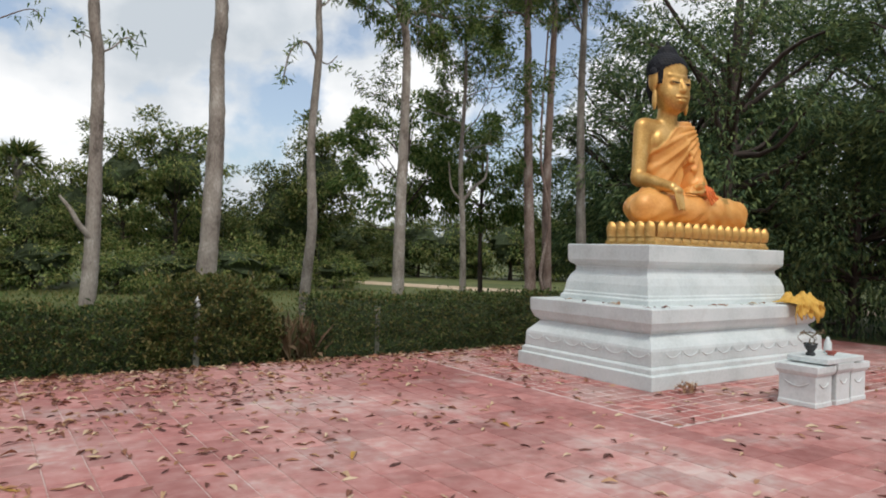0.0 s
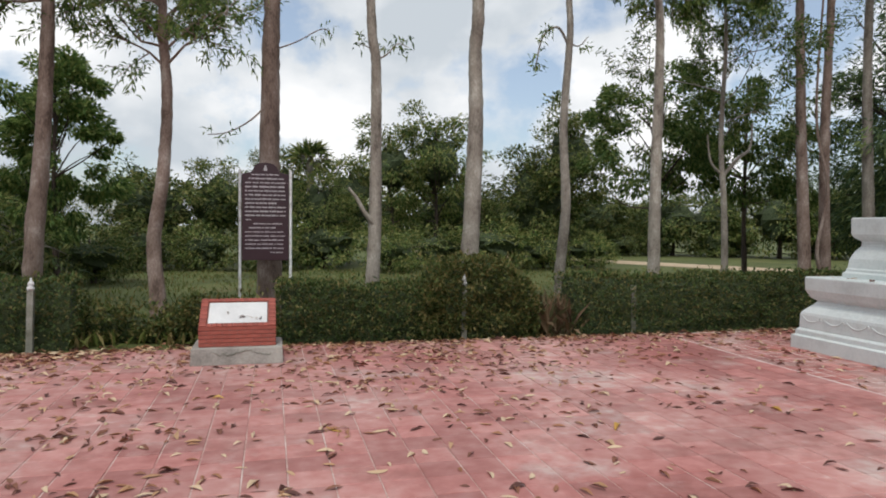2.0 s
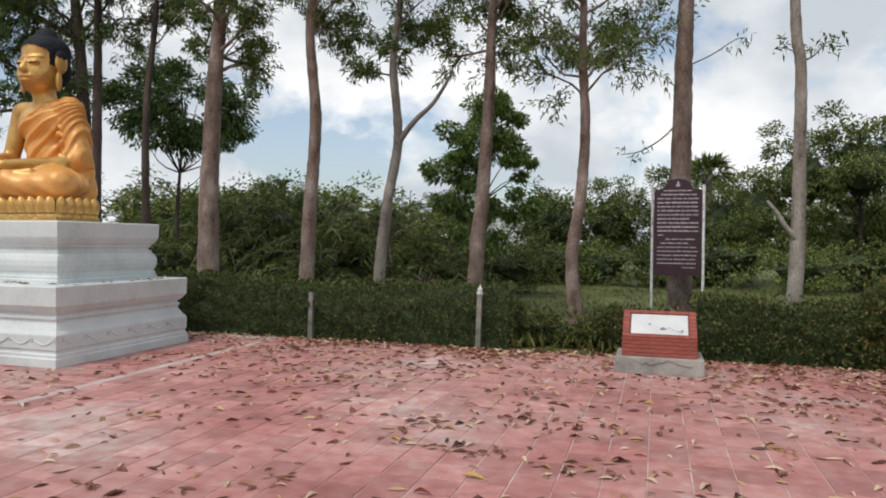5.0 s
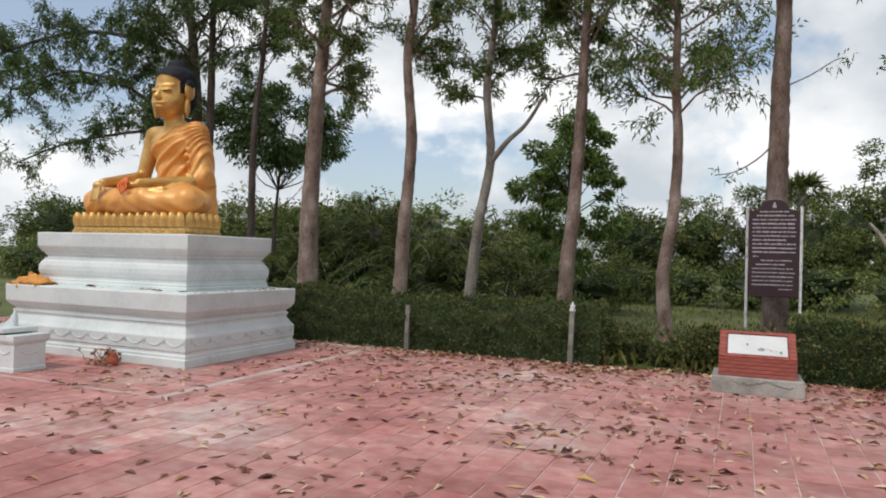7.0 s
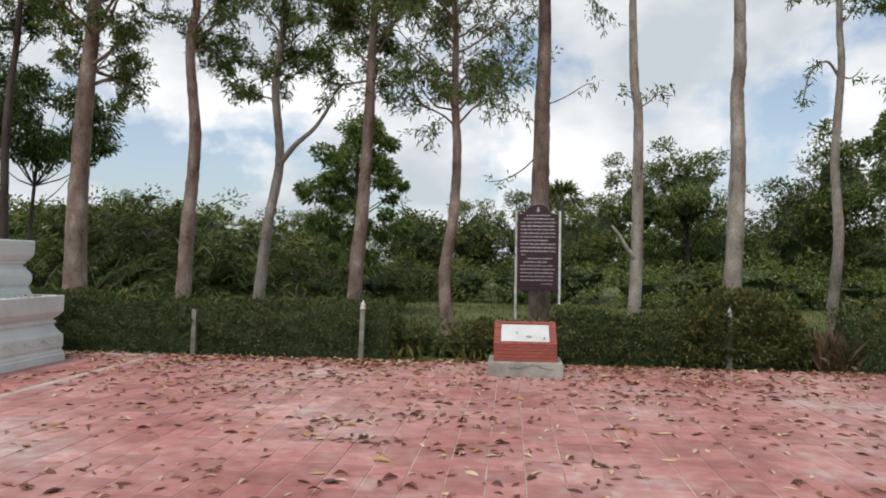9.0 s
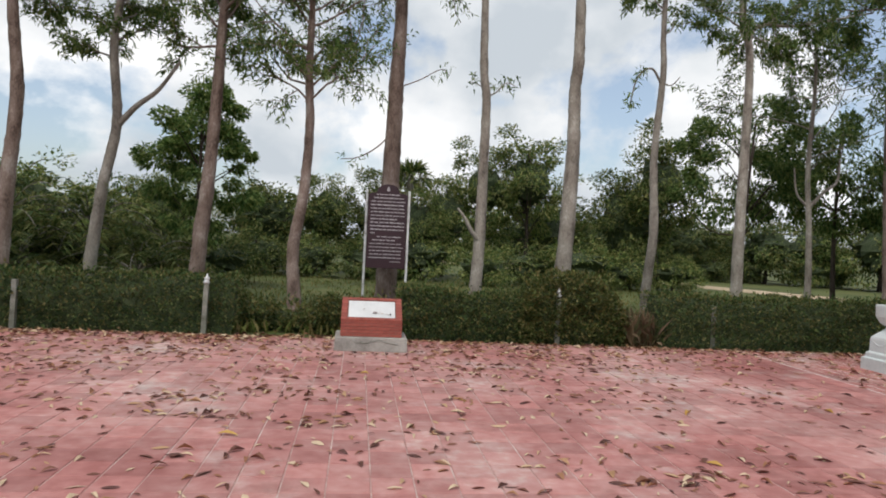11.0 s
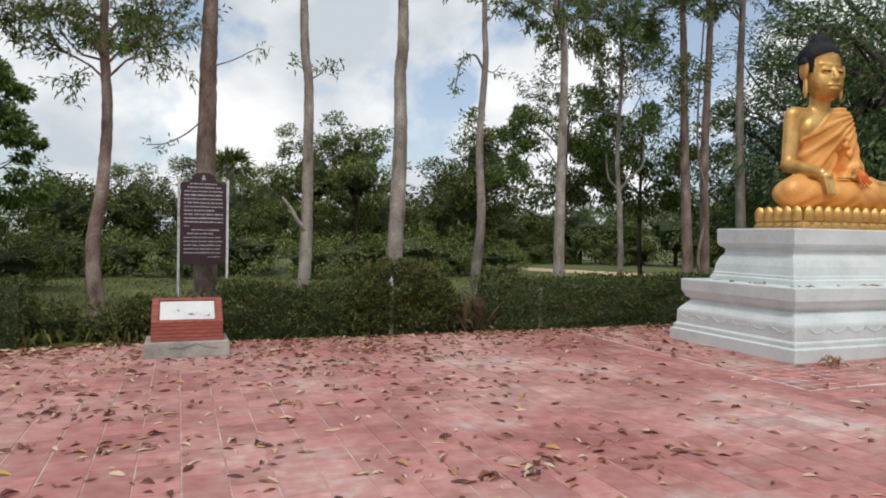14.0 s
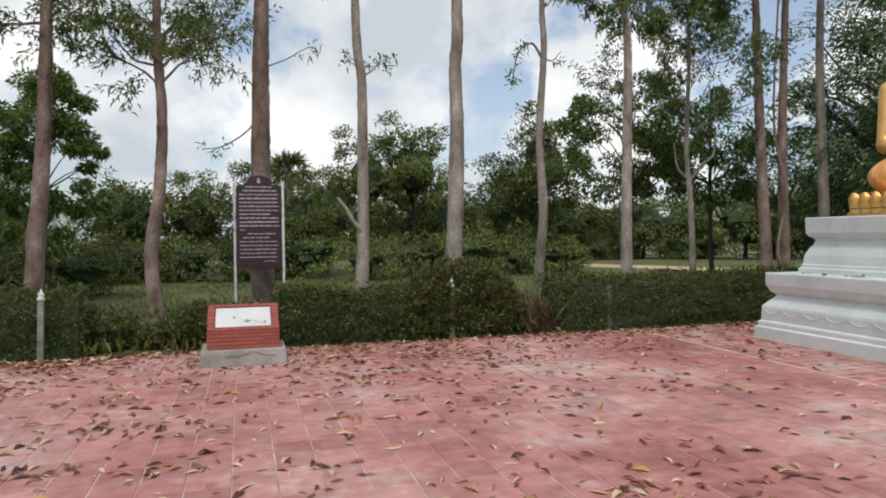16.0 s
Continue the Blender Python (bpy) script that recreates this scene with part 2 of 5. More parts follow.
CLAY = material("red_clay", [(0.3, 0.07, 0.035), (0.4, 0.11, 0.06)], 5, 40, 0.8, 0.3)


# ---- mesh helpers ----
class Geo:
    """Collects points and four-sided faces."""

    def __init__(self):
        self.v, self.f, self.n = [], [], 0

    def add(self, v, f):
        v, f = np.asarray(v, float).reshape(-1, 3), np.asarray(f, int).reshape(-1, 4)
        self.v.append(v)
        self.f.append(f + self.n)
        self.n += len(v)

    def mesh(self, name, mat, smooth=False):
        v, f = np.concatenate(self.v), np.concatenate(self.f)
        me = bpy.data.meshes.new(name)
        me.vertices.add(len(v))
        me.vertices.foreach_set("co", v.ravel())
        me.loops.add(f.size)
        me.loops.foreach_set("vertex_index", f.ravel().astype(np.int32))
        me.polygons.add(len(f))
        me.polygons.foreach_set("loop_start", np.arange(0, f.size, 4, dtype=np.int32))
        me.polygons.foreach_set("use_smooth", np.full(len(f), smooth))
        me.update(calc_edges=True)
        me.validate()
        me.materials.append(mat)
        return me

    def tube(self, pts, radii, n=8):
        pts = np.asarray(pts, float)
        radii = np.broadcast_to(np.asarray(radii, float), len(pts))
        t = np.gradient(pts, axis=0)
        t /= np.linalg.norm(t, axis=1, keepdims=True) + 1e-9
        ref = np.array([1.0, 0, 0]) if abs(t[0][0]) < 0.8 else np.array([0, 1.0, 0])
        rings = []
        for p, d, r in zip(pts, t, radii):
            u = ref - d * (ref @ d)
            u /= np.linalg.norm(u) + 1e-9
            ref = u
            w = np.cross(d, u)
            a = np.arange(n) * 2 * np.pi / n
            rings.append(p + r * (np.cos(a)[:, None] * u + np.sin(a)[:, None] * w))
        k = len(pts)
        i, j = np.meshgrid(np.arange(k - 1), np.arange(n), indexing="ij")
        a, b = i * n + j, i * n + (j + 1) % n
        self.add(np.concatenate(rings), np.stack([a, b, b + n, a + n], -1))

    def leaves(self, base, way, length, width, rng, fold=0.18, droop=0.0):
        base, way = np.asarray(base, float), np.asarray(way, float)
        k = len(base)
        way = way / (np.linalg.norm(way, axis=1, keepdims=True) + 1e-9)
        hint = rng.normal(size=(k, 3)) * 0.6 + np.array([0, 0, 1.0])
        side = np.cross(way, hint)
        side /= np.linalg.norm(side, axis=1, keepdims=True) + 1e-9
        up = np.cross(side, way)
        L = (length * rng.uniform(0.7, 1.25, k))[:, None]
        W = (width * rng.uniform(0.75, 1.2, k))[:, None]
        mid = base + way * L * 0.45 + up * W * fold
        tip = base + way * L - np.array([0, 0, 1.0]) * L * droop
        v = np.stack([base, mid + side * W / 2, tip, mid - side * W / 2], 1).reshape(-1, 3)
        self.add(v, np.arange(4 * k).reshape(-1, 4))

    def box(self, lo, hi):
        x0, y0, z0 = lo
        x1, y1, z1 = hi
        v = [(x0, y0, z0), (x1, y0, z0), (x1, y1, z0), (x0, y1, z0), (x0, y0, z1), (x1, y0, z1), (x1, y1, z1), (x0, y1, z1)]
        self.add(v, [(3, 2, 1, 0), (4, 5, 6, 7), (0, 1, 5, 4), (1, 2, 6, 5), (2, 3, 7, 6), (3, 0, 4, 7)])

    def chip(self, lo, hi, c):
        """A box with a chamfered top and no underside."""
        x0, y0, z0 = lo
        x1, y1, z1 = hi
        v = []
        for z, i in ((z0, 0), (z1 - c, 0), (z1, c)):
            v += [(x0 + i, y0 + i, z), (x1 - i, y0 + i, z), (x1 - i, y1 - i, z), (x0 + i, y1 - i, z)]
        f = [(8, 9, 10, 11)]
        for r in (0, 4):
            f += [(r + j, r + (j + 1) % 4, r + 4 + (j + 1) % 4, r + 4 + j) for j in range(4)]
        self.add(v, f)

    def loft(self, rings, cap=True):
        """Rectangles (x0, y0, x1, y1, z) joined from first to last."""
        v = []
        for x0, y0, x1, y1, z in rings:
            v += [(x0, y0, z), (x1, y0, z), (x1, y1, z), (x0, y1, z)]
        f = []
        for r in range(0, 4 * (len(rings) - 1), 4):
            f += [(r + j, r + (j + 1) % 4, r + 4 + (j + 1) % 4, r + 4 + j) for j in range(4)]
        if cap:
            e = 4 * (len(rings) - 1)
            f += [(3, 2, 1, 0), (e, e + 1, e + 2, e + 3)]
        self.add(v, f)

    def lathe(self, prof, n=12, at=(0, 0, 0)):
        a = np.arange(n) * 2 * np.pi / n
        v = np.concatenate([np.stack([at[0] + r * np.cos(a), at[1] + r * np.sin(a), np.full(n, at[2] + z)], -1) for r, z in prof])
        i, j = np.meshgrid(np.arange(len(prof) - 1), np.arange(n), indexing="ij")
        p, q = i * n + j, i * n + (j + 1) % n
        self.add(v, np.stack([p, q, q + n, p + n], -1))


def thing(name, label, category, group="", at=(0, 0, 0), kind=""):
    ob = new(name)
    ob.location = at
    return tagged(ob, label, category, group, kind)


def part(name, geo, mat, parent=None, label="", smooth=False, bevel=0.0):
    me = geo.mesh(name, mat, smooth) if isinstance(geo, Geo) else geo
    ob = new(name, me)
    if parent:
        ob.parent = parent
    if label:
        tagged(ob, label)
    if bevel:
        b = ob.modifiers.new("edge", "BEVEL")
        b.width, b.segments, b.limit_method = bevel, 2, "ANGLE"
    return ob


def curve(pts, k=6):
    """A smooth line through the points (Catmull-Rom)."""
    p = np.asarray(pts, float)
    p = np.vstack([2 * p[0] - p[1], p, 2 * p[-1] - p[-2]])
    out = []
    for i in range(1, len(p) - 2):
        for t in np.arange(k) / k:
            a, b, c, d = p[i - 1], p[i], p[i + 1], p[i + 2]
            out.append(0.5 * (2 * b + (c - a) * t + (2 * a - 5 * b + 4 * c - d) * t * t + (3 * b - a - 3 * c + d) * t ** 3))
    return np.array(out + [p[-2]])


# ---- ground, plaza, road ----
def sheet(name, x0, y0, x1, y1, z, mat, label, category, step=0):
    g = Geo()
    if step:
        xs, ys = np.arange(x0, x1 + 0.01, step), np.arange(y0, y1 + 0.01, step)
        X, Y = np.meshgrid(xs, ys, indexing="ij")
        Z = np.full(X.shape, z)
        i, j = np.meshgrid(np.arange(len(xs) - 1), np.arange(len(ys) - 1), indexing="ij")
        k = len(ys)
        g.add(np.stack([X, Y, Z], -1), np.stack([i * k + j, (i + 1) * k + j, (i + 1) * k + j + 1, i * k + j + 1], -1))
    else:
        g.add([(x0, y0, z), (x1, y0, z), (x1, y1, z), (x0, y1, z)], [(0, 1, 2, 3)])
    ob = new(name, g.mesh(name, mat))
    return tagged(ob, label, category, kind="structure")


sheet("ground", -2000, -2000, 2000, 2000, -0.06, GRASS_GROUND, "short green grass field with bare patches", "ground")
PLAZA = (-16.2, -9.0, 15.9, 9.62)
g = Geo()
g.box((PLAZA[0], PLAZA[1], -0.3), (PLAZA[2], PLAZA[3], -0.006))
pavement = tagged(new("pavement", g.mesh("pavement", GROUT)), "faded red cement tile paving with pale joints", "pavement", kind="structure")

g = Geo()
line = curve([(4, 66, 0), (10, 47, 0), (15.6, 36, 0), (19.6, 28, 0), (22.5, 21, 0), (28, 8, 0), (40, -14, 0)], 8)
side = np.gradient(line, axis=0)[:, [1, 0, 2]] * np.array([1, -1, 0])
side /= np.linalg.norm(side, axis=1, keepdims=True)
k = len(line)
g.add(np.stack([line - side * 1.0, line - side * 0.4, line + side * 0.4, line + side * 1.0], 1).reshape(-1, 3) + np.tile([(0, 0, -0.05), (0, 0, 0.03), (0, 0, 0.03), (0, 0, -0.05)], (k, 1)),
      [(4 * i + j, 4 * i + j + 1, 4 * i + j + 5, 4 * i + j + 4) for i in range(k - 1) for j in range(3)])
tagged(new("road", g.mesh("road", ROAD_DIRT)), "pale sandy dirt road beyond the field", "road", kind="structure")


# ---- trees ----
def spray(g, rng, p, way, count, length, width, spread=0.8, droop=0.35):
    """A whorl of long leaves round the end of a twig."""
    d = rng.normal(size=(count, 3)) * spread + np.asarray(way) * 0.6 - np.array([0, 0, droop])
    base = np.asarray(p) + rng.normal(size=(count, 3)) * 0.055
    g.leaves(base, d, length, width, rng, droop=0.15)


def limb(wood, foliage, rng, p, way, length, r, level, leaf, up=0.25, thin=1.0):
    """A branch that wanders, forks and ends in whorls of leaves. leaf: count, length, width."""
    p, way = np.asarray(p, float), np.asarray(way, float)
    way = way / np.linalg.norm(way)
    k = 5
    pts = [p]
    for i in range(k):
        way = way + rng.normal(size=3) * 0.16 + np.array([0, 0, up * 0.12])
        way /= np.linalg.norm(way)
        pts.append(pts[-1] + way * length / k)
    pts = np.array(pts)
    wood.tube(pts, np.linspace(r, r * 0.45, k + 1), 6 if level > 1 else 4)
    if level <= 1:
        for i in range(1, k + 1):
            if rng.random() < 0.9 * thin:
                spray(foliage, rng, pts[i], way, leaf[0], leaf[1], leaf[2])
    if level > 0:
        for i in range(int(3 + rng.integers(0, 2))):
            a = pts[rng.integers(2, k + 1)]
            w = way + rng.normal(size=3) * 0.75
            limb(wood, foliage, rng, a, w, length * rng.uniform(0.5, 0.75), r * 0.5, level - 1, leaf, up, thin)


ROW_LABEL = {"grey": "tall slender tree with pale grey trunk behind the hedge", "red": "tall slender tree with reddish brown trunk behind the hedge",
             "dark": "tall dark-trunked tree with dense leaves behind the hedge"}


def row_tree(seed, y, path, r, tone="grey", crown=(5.6, 9.5, 10, 1.3), extra=(), leaf=(9, 0.14, 0.036), level=2, label=""):
    """A slender planted tree. path: (x, z) up the trunk. crown: lowest and highest limb, their number and length.
    extra: single limbs as points (x, z), radius, whorls."""
    rng = np.random.default_rng(seed)
    x0 = path[0][0]
    t = thing("tree", label or ROW_LABEL[tone], "tree", "trees planted in a row behind the hedge", (x0, y, -0.06))
    wood, fol = Geo(), Geo()
    pts = [(0, 0, 0)] + [(x - x0, rng.normal() * 0.05, z + 0.06) for x, z in path]
    top = pts[-1]
    pts.append((top[0] + rng.normal() * 0.12, 0.1, max(crown[1] + 0.4, top[2] + 1.2)))
    c = curve(pts, 14)
    h = c[:, 2] / c[-1, 2]
    rad = r * (1.02 - 0.66 * h) + 0.35 * r * np.exp(-c[:, 2] / 0.25) + rng.normal(size=len(c)) * r * 0.012
    wood.tube(c, rad * 0.84, 12)
    wood.v[-1][:, :2] += rng.normal(size=(len(wood.v[-1]), 2)) * r * 0.022
    for i in range(crown[2]):
        z = rng.uniform(crown[0], crown[1])
        p = c[np.argmin(abs(c[:, 2] - z))]
        a = rng.uniform(0, 2 * np.pi)
        limb(wood, fol, rng, p, (math.cos(a), math.sin(a), rng.uniform(0.25, 1.1)), crown[3] * rng.uniform(0.6, 1.2), r * 0.16, level, leaf)
    for spec in extra:
        line, er, n = spec[0], spec[1], spec[2]
        q = curve([(x - x0, dy, z + 0.06) for x, dy, z in line], 5)
        wood.tube(q, np.linspace(er, er * 0.4, len(q)), 6)
        for i in range(n):
            p = q[int(rng.integers(len(q) * (0.1 if n > 20 else 0.5), len(q)))]
            if n > 12:
                limb(wood, fol, rng, p, rng.normal(size=3) + np.array([0, 0, -0.2]), 0.7, er * 0.3, 1, leaf)
            else:
                spray(fol, rng, p + rng.normal(size=3) * 0.08, q[-1] - q[-2], leaf[0], leaf[1], leaf[2])
    part("trunk", wood, {"grey": BARK, "red": BARK_RED, "dark": BARK_DARK}[tone], t, smooth=True)
    if fol.n:
        part("crown", fol, LEAF_DARK if tone == "dark" else LEAF, t)
    return t


ROW_Y = 12.4
row_tree(11, ROW_Y, [(1.72, 0.66), (1.77, 1.66), (1.78, 3.31), (1.76, 4.69), (1.67, 5.6)], 0.16, "grey", (7.6, 9.0, 5, 0.9),
         [([(1.74, 0, 1.75), (1.56, -0.05, 1.95), (1.42, -0.05, 2.2), (1.27, 0, 2.4)], 0.055, 0),
          ([(1.76, 0, 4.75), (1.95, -0.05, 4.85), (2.15, -0.1, 5.05), (2.35, -0.1, 5.0)], 0.02, 7),
          ([(1.74, 0, 4.9), (1.6, 0.05, 5.0), (1.4, 0, 5.05)], 0.015, 3)], leaf=(7, 0.15, 0.042))
row_tree(12, ROW_Y, [(3.55, 0.6), (3.6, 1.12), (3.64, 1.9), (3.7, 3.74), (3.69, 5.05), (3.7, 6.06)], 0.225, "grey", (7.4, 9.5, 8, 1.2))
row_tree(13, ROW_Y, [(5.5, 0.8), (5.5, 2.12), (5.52, 3.75), (5.61, 5.52), (5.6, 6.51)], 0.13, "grey", (6.5, 8.6, 8, 0.9),
         [([(5.58, 0, 5.3), (5.3, -0.1, 5.6), (4.95, -0.2, 5.35), (4.8, -0.2, 4.7)], 0.03, 9), ([(5.58, 0, 5.35), (5.8, 0, 5.3), (6.0, 0, 5.5)], 0.02, 2)])
row_tree(14, ROW_Y, [(7.56, 0.85), (7.52, 2.8), (7.54, 4.58), (7.48, 6.12), (7.35, 6.92)], 0.16, "grey", (6.6, 9.0, 9, 1.2),
         [([(7.5, 0, 6.3), (7.75, 0, 6.75), (8.6, 0.1, 6.85), (9.4, 0.2, 7.05), (10.7, 0.3, 7.4)], 0.05, 22)], level=2)
row_tree(15, 13.2, [(9.75, 0.9), (9.72, 2.29), (9.66, 3.81), (9.7, 5.6)], 0.1, "grey", (3.6, 6.6, 12, 1.5),
         [([(9.72, 0, 2.9), (10.1, 0, 3.3), (10.4, 0, 3.55), (10.45, 0, 4.1)], 0.05, 0), ([(9.72, 0, 2.9), (9.4, 0, 3.2), (9.3, 0, 3.8)], 0.04, 0)])
row_tree(16, ROW_Y, [(11.2, 0.89), (11.09, 3.73), (11.0, 6.42), (10.95, 7.76)], 0.17, "red", (7.2, 9.6, 9, 1.4))
row_tree(17, ROW_Y, [(11.81, 0.89), (11.69, 3.79), (11.73, 6.56), (11.69, 7.94)], 0.16, "red", (7.0, 9.6, 9, 1.4),
         [([(11.8, -0.1, 0.3), (11.45, -0.1, 1.2), (11.6, -0.2, 2.6), (11.35, -0.1, 4.2), (11.5, -0.1, 7.5)], 0.05, 0)])
row_tree(18, ROW_Y, [(12.87, 1.2), (12.84, 2.03), (12.8, 5.32), (12.76, 8.18)], 0.17, "grey", (6.6, 9.8, 10, 1.4))
row_tree(20, 12.75, [(-0.13, 0.56), (-0.14, 2.2), (-0.13, 3.3), (-0.11, 5.0), (-0.08, 6.5)], 0.27, "red", (7.3, 9.8, 8, 1.4),
         [([(-0.1, 0, 4.0), (-0.45, -0.1, 3.6), (-0.85, -0.15, 3.35), (-1.2, -0.1, 3.3)], 0.02, 4),
          ([(-0.05, 0, 4.9), (0.35, -0.1, 5.05), (0.8, -0.15, 5.3), (1.0, -0.1, 5.2)], 0.015, 4)], leaf=(7, 0.15, 0.03))
row_tree(21, ROW_Y, [(-2.0, 0.35), (-2.07, 1.4), (-1.9, 2.5), (-1.85, 3.83), (-1.9, 5.0), (-1.9, 6.4)], 0.16, "red", (4.3, 7.4, 26, 1.5), leaf=(7, 0.14, 0.036))
row_tree(22, ROW_Y, [(-3.92, 0.85), (-3.76, 2.88), (-3.67, 4.56), (-3.59, 6.81)], 0.19, "red", (5.2, 8.4, 17, 1.2),
         [([(-3.9, -0.1, 0.5), (-4.0, -0.12, 1.6), (-3.82, -0.12, 2.6)], 0.03, 0)])
row_tree(23, ROW_Y, [(-5.98, 0.81), (-5.79, 2.42), (-5.57, 3.73), (-5.64, 5.28), (-5.51, 7.05)], 0.155, "grey", (4.8, 8.2, 16, 1.15),
         [([(-5.6, 0, 3.6), (-5.2, -0.05, 4.05), (-4.8, -0.05, 4.4), (-4.42, 0, 5.0)], 0.07, 0), ([(-5.9, 0, 2.35), (-5.7, -0.1, 2.5), (-5.5, -0.1, 2.75)], 0.01, 3)])
row_tree(24, ROW_Y, [(-7.67, 0.54), (-7.56, 2.29), (-7.4, 4.16), (-7.57, 6.05), (-7.42, 7.29)], 0.2, "red", (6.0, 9.0, 14, 1.25))
row_tree(25, ROW_Y, [(-10.07, 0.95), (-10.05, 2.55), (-9.93, 4.67), (-9.74, 6.25), (-9.71, 7.58)], 0.3, "red", (5.2, 9.0, 20, 1.3))
row_tree(26, ROW_Y, [(-11.64, 1.2), (-11.62, 4.35), (-11.58, 6.42), (-11.5, 7.8)], 0.13, "dark", (5.8, 9.0, 14, 1.3))
row_tree(27, ROW_Y, [(-13.4, 1.0), (-13.6, 5.0), (-13.85, 7.22), (-14.04, 8.12)], 0.24, "dark", (6.4, 9.6, 12, 1.5),
         [([(-13.6, 0, 4.9), (-14.6, -0.3, 5.3), (-15.8, -0.5, 6.0), (-17.6, -0.6, 6.4), (-19.6, -0.8, 6.0)], 0.06, 46), ([(-13.5, 0, 4.6), (-14.8, -0.3, 4.7), (-16.2, -0.5, 4.6), (-17.8, -0.6, 4.4), (-19.4, -0.8, 3.9)], 0.05, 26),
          ([(-13.8, 0, 6.4), (-15.0, -0.3, 7.0), (-16.6, -0.5, 7.4), (-18.6, -0.6, 7.4), (-20.5, -0.8, 7.0)], 0.07, 60)])
row_tree(28, ROW_Y, [(-13.15, 1.0), (-13.14, 5.13), (-13.12, 6.57), (-13.1, 8.01)], 0.18, "dark", (6.6, 9.6, 10, 1.4))


def lumpy(d, seed, amount):
    """How far a crown reaches in each direction: uneven, with bulges and hollows."""
    return np.array([1 + amount * noise.noise(Vector(a) * 1.7 + Vector((seed * 3.1, 0, 0))) + 0.55 * amount * noise.noise(Vector(a) * 4.1 + Vector((0, seed * 1.7, 0))) for a in d])


def broad_tree(seed, height, radius, clumps, leaves, size, mat, low=0.3, trunk=0.12, name="tree", label="", group="", filled=0.5, narrow=0.42, puff=0.24, uneven=0.42):
    """A leafy tree: forked trunk and an uneven crown made of many small clumps of leaves, with gaps between them."""
    rng = np.random.default_rng(seed)
    t = thing(name, label, "tree" if name == "tree" else "shrub", group)
    wood, fol, core = Geo(), Geo(), Geo()
    c = curve([(0, 0, 0), (rng.normal() * 0.1, rng.normal() * 0.1, height * 0.35), (rng.normal() * 0.2, rng.normal() * 0.2, height * 0.85)], 5)
    wood.tube(c, np.linspace(trunk, trunk * 0.3, len(c)), 7)
    mid = np.array([0, 0, height * (low + 1) / 2])
    reach = np.array([radius, radius, height * (1 - low) / 2])
    d = rng.normal(size=(clumps, 3))
    d /= np.linalg.norm(d, axis=1, keepdims=True)
    depth = np.where(rng.random(clumps) < 0.72, rng.uniform(0.74, 0.95, clumps), rng.uniform(0.3, 0.75, clumps))
    ctr = mid + d * reach * (depth * lumpy(d, seed, uneven))[:, None]
    for i in range(0, clumps, 3):
        p = c[np.argmin(abs(c[:, 2] - ctr[i][2] * 0.72))]
        wood.tube(curve([p, (p + ctr[i]) / 2 + np.array([0, 0, 0.04 * height * rng.normal()]), ctr[i]], 3), np.linspace(trunk * 0.3, trunk * 0.07, 7), 4)
    which = rng.integers(0, clumps, leaves)
    spread = puff * radius * rng.uniform(0.55, 1.35, clumps)[which][:, None]
    off = rng.normal(size=(leaves, 3))
    off *= (rng.uniform(0.1, 1, leaves) ** 0.45 / np.linalg.norm(off, axis=1))[:, None] * np.array([1, 1, 0.7])
    pos = ctr[which] + off * spread
    fol.leaves(pos, d[which] * 0.6 + off * 0.6 + rng.normal(size=(leaves, 3)) * 0.45 - np.array([0, 0, 0.3]), size, size * narrow, rng, droop=0.1)
    # Added dark hull closes sky gaps, standing for the crown's shaded depth.
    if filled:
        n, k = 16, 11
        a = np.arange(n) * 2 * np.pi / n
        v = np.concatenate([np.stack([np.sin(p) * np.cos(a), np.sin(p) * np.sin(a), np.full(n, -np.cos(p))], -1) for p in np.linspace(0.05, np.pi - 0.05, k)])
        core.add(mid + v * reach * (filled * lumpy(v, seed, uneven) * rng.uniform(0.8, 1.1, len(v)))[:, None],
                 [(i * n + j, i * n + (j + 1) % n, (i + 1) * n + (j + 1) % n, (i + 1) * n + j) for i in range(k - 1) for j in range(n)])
    tall = max(v[:, 2].max() for v in fol.v)
    for v in fol.v + wood.v + core.v:
        v[:, 2] *= height / tall
        v[:, 2] = np.maximum(v[:, 2], 0.0)
    part("trunk", wood, BARK_DARK, t, smooth=True)
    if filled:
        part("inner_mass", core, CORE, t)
    part("crown", fol, mat, t)
    return t


FAR = "woods beyond the field"
kinds = [broad_tree(41, 6.0, 2.4, 75, 7200, 0.19, LEAF_FAR, 0.1, label="bushy green tree at the edge of the woods", group=FAR),
         broad_tree(42, 7.5, 2.2, 62, 7200, 0.19, LEAF_FAR, 0.28, label="tall round-crowned green tree in the woods", group=FAR, filled=0.4),
         broad_tree(43, 4.0, 2.3, 66, 5400, 0.19, LEAF_FAR, 0.02, label="low dense green tree at the edge of the woods", group=FAR),
         broad_tree(44, 2.4, 2.0, 46, 3300, 0.17, LEAF_FAR, 0.0, name="shrub", label="wild green scrub at the foot of the woods", group="scrub along the woods")]
first = [False] * 4


def far_tree(kind, x, y, scale=1.0, turn=0.0, tall=1.0):
    m = pose(x, y, -0.06, 0, 0, turn) @ Matrix.Diagonal((scale, scale, scale * tall, 1))
    if not first[kind]:
        first[kind] = True
        kinds[kind].matrix_basis = m
        return kinds[kind]
    return copy_thing(kinds[kind], m)


rng = np.random.default_rng(5)
